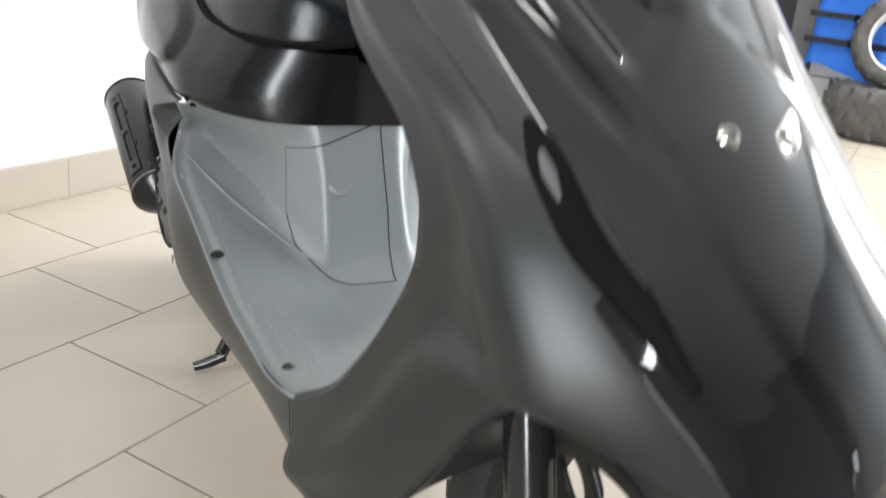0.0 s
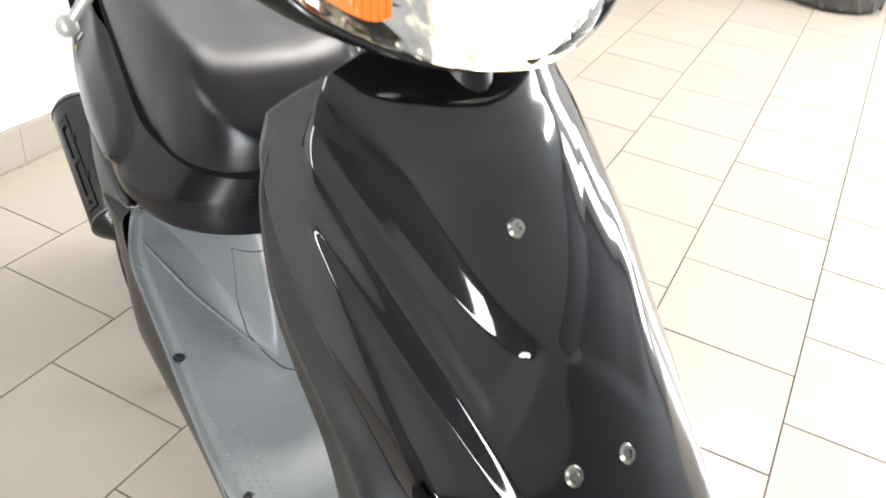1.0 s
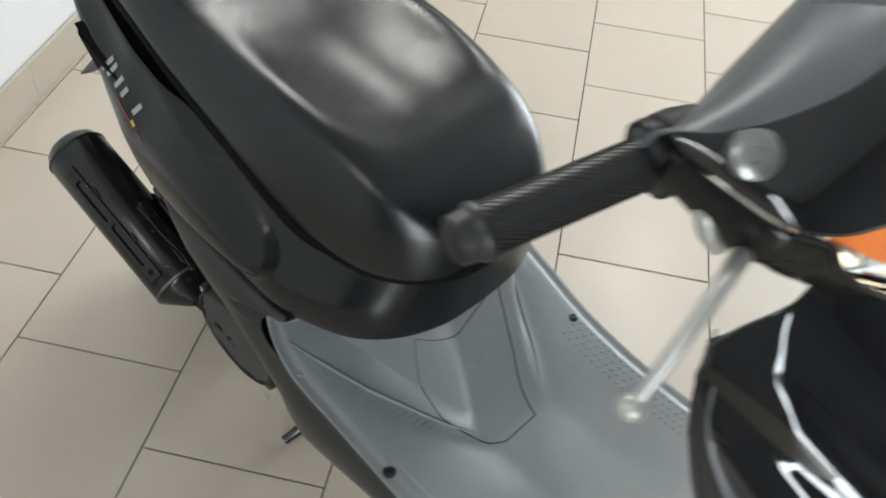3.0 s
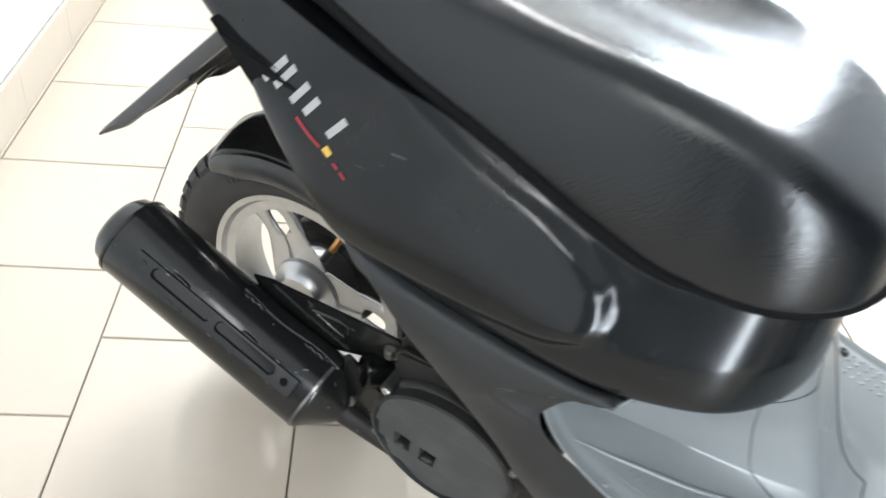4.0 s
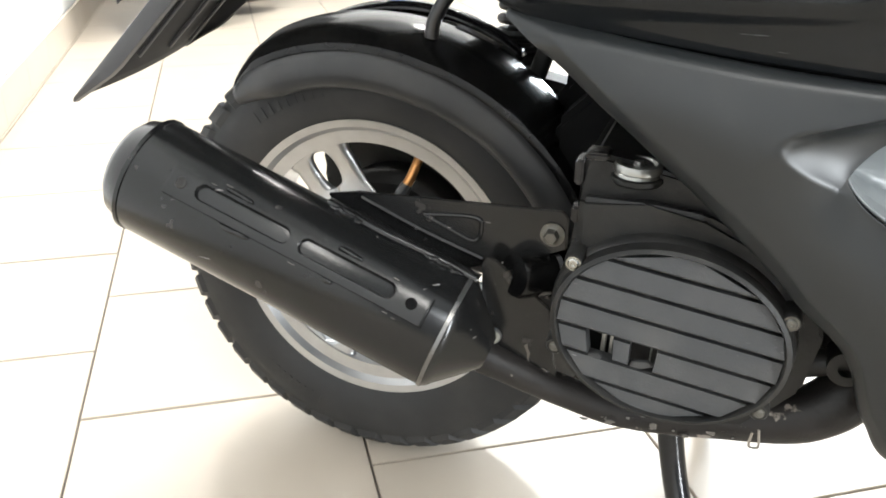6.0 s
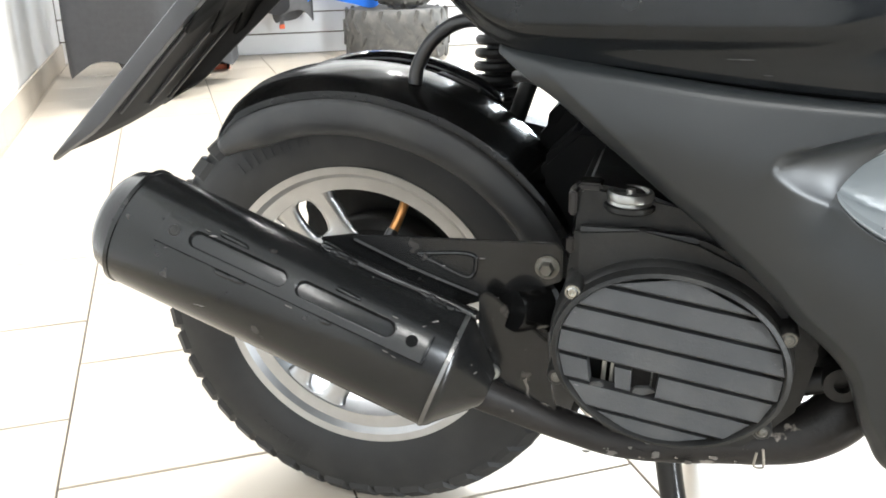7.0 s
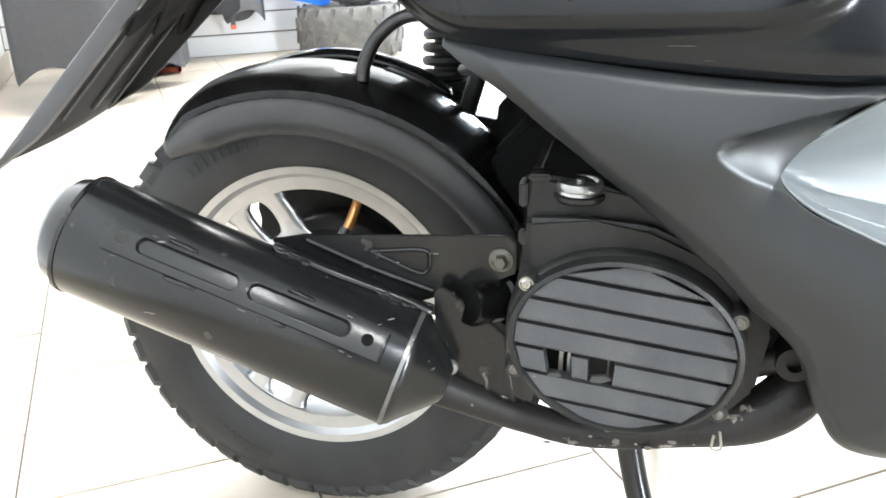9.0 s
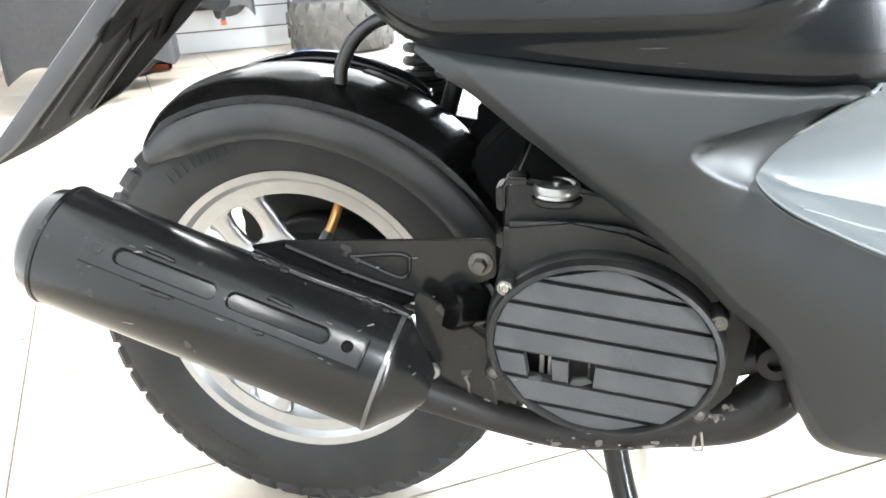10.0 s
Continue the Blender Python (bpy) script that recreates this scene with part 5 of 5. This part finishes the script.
part("pressed_rib", tube([(0.092, -0.1345, 0.316), (0.132, -0.1345, 0.319), (0.138, -0.1345, 0.311), (0.132, -0.1345, 0.300), (0.106, -0.1345, 0.310), (0.092, -0.1345, 0.316)], 0.0018, 8, 50), EXHAUST, plate)
part("pressed_rib", tube([(0.040, -0.1345, 0.3235), (0.090, -0.1345, 0.303), (0.140, -0.1345, 0.286)], 0.0026, 8), EXHAUST, plate)
part("bolt", lathe([(0.0001, 0.008), (0.0045, 0.008), (0.0058, 0.006), (0.0058, 0.002), (0.0085, 0.0015), (0.0085, 0)], (0.193, -0.135, 0.314), (0, -1, 0), 6), OLD_ZINC, plate, "zinc hex bolt", smooth=False)
part("washer", lathe([(0.0001, 0.0015), (0.0092, 0.0015), (0.0092, 0)], (0.193, -0.1345, 0.314), (0, -1, 0), 28), OLD_ZINC, plate)
lower = part("exhaust_stay", slab([(0.1440, 0.2900), (0.1490, 0.2955), (0.1560, 0.2925), (0.1975, 0.2595), (0.1985, 0.240), (0.2020, 0.212), (0.2110, 0.1875), (0.2040, 0.184), (0.1444, 0.2040), (0.1440, 0.235)], 0.004, upright(0, -0.146, 0), 0.001), EXHAUST, scooter, "black stay with chipped paint", smooth=False)
for outline in ([(0.1795, 0.2255), (0.1822, 0.2275), (0.1828, 0.2235), (0.1846, 0.2195), (0.1838, 0.2140), (0.1856, 0.2105), (0.1826, 0.2115), (0.1824, 0.2190)], [(0.1935, 0.2075), (0.1965, 0.2082), (0.2005, 0.2055), (0.1960, 0.2050)],
                [(0.1870, 0.2035), (0.1900, 0.2045), (0.1925, 0.2020), (0.1885, 0.2015)], [(0.2030, 0.1985), (0.2055, 0.1990), (0.2060, 0.1955), (0.2038, 0.1950)]):
    part("paint_chip", slab(outline, 0.0006, upright(0, -0.1502, 0)), BARE_DARK, lower, "chipped bare metal", smooth=False)
part("stud_end", lathe([(0.0001, 0.005), (0.0050, 0.0048), (0.0062, 0.003), (0.0062, 0)], (0.1552, -0.150, 0.2298), (0.2, -1, 0.1), 24), CHROME_DULL, lower, "pale stud end")
part("starter_plug", lathe([(0.0001, 0.03), (0.016, 0.03), (0.018, 0.026), (0.018, 0.0), (0.021, -0.002), (0.021, -0.02)], (0.1880, -0.128, 0.2790), (-0.62, -0.75, 0.16), 32), PLUG, scooter, "black rubber plug on the casing")
pipe = part("exhaust_pipe", tube([(0.430, -0.05, 0.280), (0.432, -0.09, 0.250), (0.415, -0.122, 0.220), (0.383, -0.134, 0.198), (0.330, -0.138, 0.185), (0.262, -0.140, 0.176), (0.215, -0.144, 0.186), (0.165, -0.152, 0.205), (0.135, -0.156, 0.218)],
                                 [0.018, 0.020, 0.022, 0.020, 0.015, 0.0125, 0.0125, 0.013, 0.015], 20, 60), RUST, scooter, "grimy exhaust pipe with flaking paint")
rng = random.Random(21)
for n_ in range(26):
    x, a, w = rng.uniform(0.225, 0.345), rng.uniform(-0.9, 0.5), rng.uniform(0.0010, 0.0034)
    turn = Matrix.Translation((x, -0.140, 0.1772 + 0.10 * max(0, x - 0.29))) @ Matrix.Rotation(a, 4, "X") @ Matrix.Translation((0, -0.0132, 0))
    outline = [(w * rng.uniform(0.6, 1.5) * math.cos(b), w * rng.uniform(0.4, 1.0) * math.sin(b)) for b in np.linspace(0, 2 * math.pi, 7, endpoint=False)]
    part("paint_flake", slab(outline, 0.0006, turn @ upright(0, 0, 0)), BARE_DARK if n_ % 2 else RUST, pipe, "pale flaking paint", smooth=False)
part("frame_lug", tube([(0.372, -0.125, 0.236), (0.400, -0.130, 0.246), (0.420, -0.130, 0.262)], [0.012, 0.009, 0.012], 14), ENGINE, scooter)
part("lug_eye", lathe([(0.006, -0.012), (0.013, -0.012), (0.013, 0.012), (0.006, 0.012)], (0.405, -0.133, 0.248), (0, 1, 0), 24, closed=True), ENGINE, scooter)

# Shock absorber, hose and centre stand.
axis0, axis1 = Vector((0.100, 0.105, 0.345)), Vector((0.114, 0.105, 0.535))
shock = part("shock_absorber", tube([axis0, axis1], 0.0150, 20), ENGINE, scooter, "rear shock absorber rod")
side = (axis1 - axis0).normalized().orthogonal().normalized()
other = (axis1 - axis0).normalized().cross(side)
coil = [axis0.lerp(axis1, f) + 0.0215 * (math.cos(2 * math.pi * 15 * f) * side + math.sin(2 * math.pi * 15 * f) * other) for f in np.linspace(0, 1, 360)]
part("spring", tube(coil, 0.0050, 8, 420), ENGINE, shock, "black coil spring")
part("breather_hose", tube([(0.060, -0.030, 0.430), (0.063, -0.030, 0.445), (0.076, -0.031, 0.466), (0.098, -0.035, 0.481), (0.124, -0.045, 0.484), (0.160, -0.06, 0.478)], 0.0060, 14), GRIP, scooter, "black rubber hose")
part("frame_tube", tube([(0.02, 0.08, 0.53), (0.14, 0.08, 0.50), (0.26, 0.08, 0.44)], 0.014), ENGINE, scooter)
part("cable", tube([(0.155, -0.07, 0.445), (0.175, -0.10, 0.448), (0.205, -0.11, 0.436), (0.25, -0.10, 0.42)], 0.0045, 10), GRIP, scooter)
part("cable", tube([(0.14, -0.02, 0.47), (0.19, -0.06, 0.455), (0.24, -0.11, 0.415), (0.27, -0.12, 0.385)], 0.004, 10), GRIP, scooter)
part("shock_stay", tube([(0.132, 0.055, 0.385), (0.142, 0.055, 0.415), (0.158, 0.055, 0.460)], 0.0085, 12), ENGINE, scooter, "black shock stay")
# Black fillers added to keep the gaps by cowl, skirt and wheel dark.
part("guard_gap_filler", slab([(0.160, 0.20), (0.172, 0.30), (0.170, 0.37), (0.20, 0.40), (0.30, 0.40), (0.30, 0.20)], 0.12, upright(0, 0.08, 0), 0.006), DEEP, scooter, "black filler behind the mudguard's gap", sharp=30)
part("cowl_gap_filler", slab([(0.160, 0.360), (0.162, 0.392), (0.178, 0.412), (0.225, 0.450), (0.30, 0.450), (0.36, 0.40), (0.30, 0.36)], 0.11, upright(0, 0.115, 0), 0.01), DEEP, scooter, "black filler block in the gap below the cowl", sharp=30)
part("under_tray", slab([(0.02, 0.64), (0.10, 0.56), (0.175, 0.497), (0.26, 0.462), (0.44, 0.445), (0.44, 0.50), (0.20, 0.58)], 0.37, upright(0, 0.185, 0), 0.004), DEEP, scooter, "dark seat tub underside that blocks light through the seam", sharp=30)
for s in (-1, 1):
    part("stand_leg", tube([(0.286, s * 0.060, 0.190), (0.292, s * 0.066, 0.130), (0.306, s * 0.082, 0.070), (0.326, s * 0.110, 0.028)], [0.012, 0.0115, 0.011, 0.0105], 14), ENGINE_GLOSS, scooter, "black centre stand leg")
    part("stand_foot", tube([(0.327, s * 0.104, 0.026), (0.323, s * 0.128, 0.015), (0.319, s * 0.150, 0.0085)], [0.0095, 0.009, 0.0075], 12), ENGINE_GLOSS, scooter)
part("stand_bar", tube([(0.290, -0.09, 0.178), (0.290, 0.09, 0.178)], 0.012, 14), ENGINE_GLOSS, scooter)


# ---------------------------------------------------------------- things by the far wall
def off_road_tyre(place, label, outer=0.25, bead=0.145, half=0.118):
    """Carcass of the given radii with skewed bar lugs and a pale bead ring."""
    t = thing("off_road_tyre", place, label, "tyre", "tyres by the wall")
    deep = outer - bead
    prof = [(bead, half * 0.72), (bead + 0.12 * deep, half * 0.89), (bead + 0.42 * deep, half), (bead + 0.73 * deep, half * 0.95), (bead + 0.91 * deep, half * 0.80), (bead + 0.985 * deep, half * 0.42), (outer, 0.0)]
    prof = [(r, -h) for r, h in prof] + [(r, h) for r, h in prof[-2::-1]] + [(bead + 0.008, half * 0.5), (bead, 0.0), (bead + 0.008, -half * 0.5)]
    part("carcass", lathe(prof, (0, 0, 0), (0, 0, 1), 64, closed=True), ATV, t, sharp=50)
    part("rim_ring", lathe([(bead, -half * 0.74), (bead, half * 0.74), (bead - 0.010, half * 0.66), (bead - 0.010, -half * 0.66)], (0, 0, 0), (0, 0, 1), 48, closed=True), SLAT, t)
    me = None
    for k in range(18):
        for row, (z, skew) in enumerate(((-0.68, 24), (-0.20, -30), (0.30, 34), (0.74, -14))):
            a = 2 * math.pi * (k + 0.5 * (row % 2)) / 18
            if me is None:
                ob = part("lug", box((0.013, 0.019, 0.058), Matrix.Identity(4), 0.003), ATV, t, smooth=False)
                me = ob.data
            else:
                ob = new("lug", me)
                ob.parent = t
            ob.matrix_basis = Matrix.Rotation(a, 4, "Z") @ Matrix.Translation((outer + 0.001 - 0.010 * (abs(z) > 0.6), 0, z * half)) @ Matrix.Rotation(radians(skew), 4, "X")
    return t


off_road_tyre(Matrix.Translation(room(-3.55, 0.93, 0.122)), "dusty knobbly off-road tyre lying flat on the floor")
off_road_tyre(Matrix.Translation(room(-3.50, 0.955, 0.240 + 0.212)) @ ROOM_TURN @ Matrix.Rotation(radians(78), 4, "Y"), "knobbly off-road tyre propped upright on another tyre", 0.215, 0.148, 0.085)


def hanging(name, place, w, d, h, mat, label, category, seed, taper=0.8, hem=0.03):
    """A garment on a hanger: folded cloth, open at the hem."""
    rng = random.Random(seed)
    ph = [rng.uniform(0, 6.28) for _ in range(4)]
    t = thing(name, place, label, category, "hanging gear")
    rows = []
    for f in np.linspace(0, 1, 22):
        row = []
        for a in np.linspace(0, 2 * math.pi, 56, endpoint=False):
            wide = w / 2 * (taper + (1 - taper) * min(1, f * 1.6)) * (0.35 + 0.65 * min(1, (f + 0.02) * 7) ** 0.5)
            deep = d / 2 * (0.5 + 0.5 * f)
            fold = 1 + 0.10 * f * math.sin(5 * a + ph[0] + 2 * f) + 0.06 * math.sin(9 * a + ph[1] - 3 * f) + 0.04 * math.sin(14 * f + ph[2] + a)
            x = wide * math.copysign(abs(math.cos(a)) ** 0.7, math.cos(a)) * (1 + 0.25 * (fold - 1))
            y = deep * math.copysign(abs(math.sin(a)) ** 0.7, math.sin(a)) * fold
            row.append(Vector((x, y, h - h * f + hem * f * math.sin(3 * a + ph[3]))))
        rows.append(row)
    part("cloth", grid(rows, close_v=True), mat, t, sharp=80)
    part("hanger", tube([(0, 0, h - 0.01), (0, 0, h + 0.05), (0.02, 0, h + 0.08), (0.0, -0.02, h + 0.10)], 0.003, 8), BARE, t)
    return t


def facing_room(u, v, z, turn=0.0):
    return Matrix.Translation(room(u, v, z)) @ ROOM_TURN @ Matrix.Rotation(radians(90 + turn), 4, "Z")


hanging("riding_suit", facing_room(-2.75, -0.25, 0.13, 20), 0.46, 0.20, 1.55, CLOTH_DARK, "black riding suit hanging just above the floor", "suit", 1)
hanging("riding_suit", facing_room(-3.05, -0.10, 0.10, 25), 0.48, 0.22, 1.50, CLOTH_DARK, "dark grey riding suit hanging just above the floor", "suit", 2)
hanging("riding_suit", facing_room(-3.40, -0.10, 0.02, 10), 0.44, 0.20, 1.45, CLOTH, "black riding suit hanging by the slat panel", "suit", 3)
hanging("riding_jacket", facing_room(-3.72, 0.22, 0.24), 0.44, 0.15, 0.75, CLOTH, "black riding jacket on the slat panel", "jacket", 4)
hanging("riding_jacket", facing_room(-3.74, 0.46, 0.20), 0.20, 0.12, 0.72, CLOTH_GREY, "grey and black riding jacket on the slat panel", "jacket", 5)
vest = hanging("life_vest", facing_room(-3.74, 0.71, 0.26), 0.40, 0.16, 0.62, BLUE, "blue vest with black buckles on the slat panel", "vest", 6)
for z in (0.14, 0.26, 0.38):
    part("strap", box((0.40, 0.012, 0.030), Matrix.Translation((0, -0.088, z)), 0.003), CLOTH, vest, "black buckled strap", smooth=False)
    part("buckle", box((0.06, 0.018, 0.035), Matrix.Translation((0.03, -0.094, z)), 0.004), DEEP, vest, smooth=False)
tag = thing("zip_pull", facing_room(-3.70, 0.40, 0.16), "grey strap with an orange end hanging from a jacket", "strap")
part("webbing", box((0.022, 0.006, 0.12), Matrix.Translation((0, 0, 0.06)), 0.001), CLOTH_GREY, tag, smooth=False)
part("orange_end", box((0.026, 0.010, 0.022), Matrix.Translation((0, 0, -0.006)), 0.002), ORANGE, tag, smooth=False)
boot = thing("riding_boot", facing_room(-3.55, -0.02, 0.0, 60), "black boot with an orange sole edge on the floor", "boot")
part("upper", grid([[Vector((0.05 * k * math.cos(a), (-0.11 * (z < 0.12) * max(0, -math.sin(a)) - 0.055) * math.sin(a) * -1 if math.sin(a) < 0 else 0.055 * math.sin(a), z)) for a in np.linspace(0, 2 * math.pi, 28, endpoint=False)]
                    for z, k in ((0.02, 1.0), (0.06, 1.0), (0.10, 0.95), (0.14, 0.9), (0.20, 0.95), (0.27, 1.05))], close_v=True, cap=True), CLOTH, boot)
part("sole", slab([(0.05 * math.cos(a), (0.165 if math.sin(a) < 0 else 0.06) * math.sin(a)) for a in np.linspace(0, 2 * math.pi, 28, endpoint=False)], 0.022), ORANGE, boot, smooth=False)

# ---------------------------------------------------------------- tiles, last
# Skirting tiles along the side wall.
me = None
n_skirt = int((U1 - U0) / 0.3)
for k in range(n_skirt):
    if me is None:
        ob = part("skirting_tile", box((0.2994, 0.010, 0.095), Matrix.Identity(4), 0.0005), TILE, skirt_base, smooth=False)
        me = ob.data
    else:
        ob = new("skirting_tile", me)
        ob.parent = skirt_base
    ob.matrix_basis = Matrix.Translation(room(U0 + 0.15 + 0.3 * k, V0 + 0.009, 0.0475)) @ ROOM_TURN

# Floor tiles, 30 cm square in running bond; those round the scooter are pieces of their own.
def tile_mesh():
    return box((0.2972, 0.2972, 0.008), Matrix.Identity(4), 0.0008)


spots = []
for j in range(-3, 17):
    v = 0.3 * (j + 0.5)
    shift = 0.0 if j % 2 else 0.5
    for i in range(-14, 13):
        u = 0.3 * (i + 0.5 + shift)
        if U0 - 0.2 < u < U1 + 0.1 and V0 - 0.15 < v < V1 + 0.1:
            spots.append((u, v))
spots.sort(key=lambda s: (s[0] + 1.0) ** 2 + (s[1] - 0.9) ** 2)
me = None
rest = bmesh.new()
rng = random.Random(5)
for n_, (u, v) in enumerate(spots):
    m = Matrix.Translation(room(u, v, -0.004)) @ ROOM_TURN @ Matrix.Rotation(radians(rng.uniform(-0.12, 0.12)), 4, "X") @ Matrix.Rotation(radians(rng.uniform(-0.12, 0.12)), 4, "Y")
    if n_ < 300:
        if me is None:
            ob = part("tile", tile_mesh(), TILE, floor, smooth=False)
            me = ob.data
        else:
            ob = new("tile", me)
            ob.parent = floor
        ob.matrix_basis = m
    else:
        verts = [rest.verts.new(m @ Vector((x, y, 0.004))) for x, y in ((-0.1486, -0.1486), (0.1486, -0.1486), (0.1486, 0.1486), (-0.1486, 0.1486))]
        rest.faces.new(verts)
ob = part("tile_field", rest, TILE, floor, smooth=False)
tagged(ob, "beige floor tiles further off", "", "", "stuff")
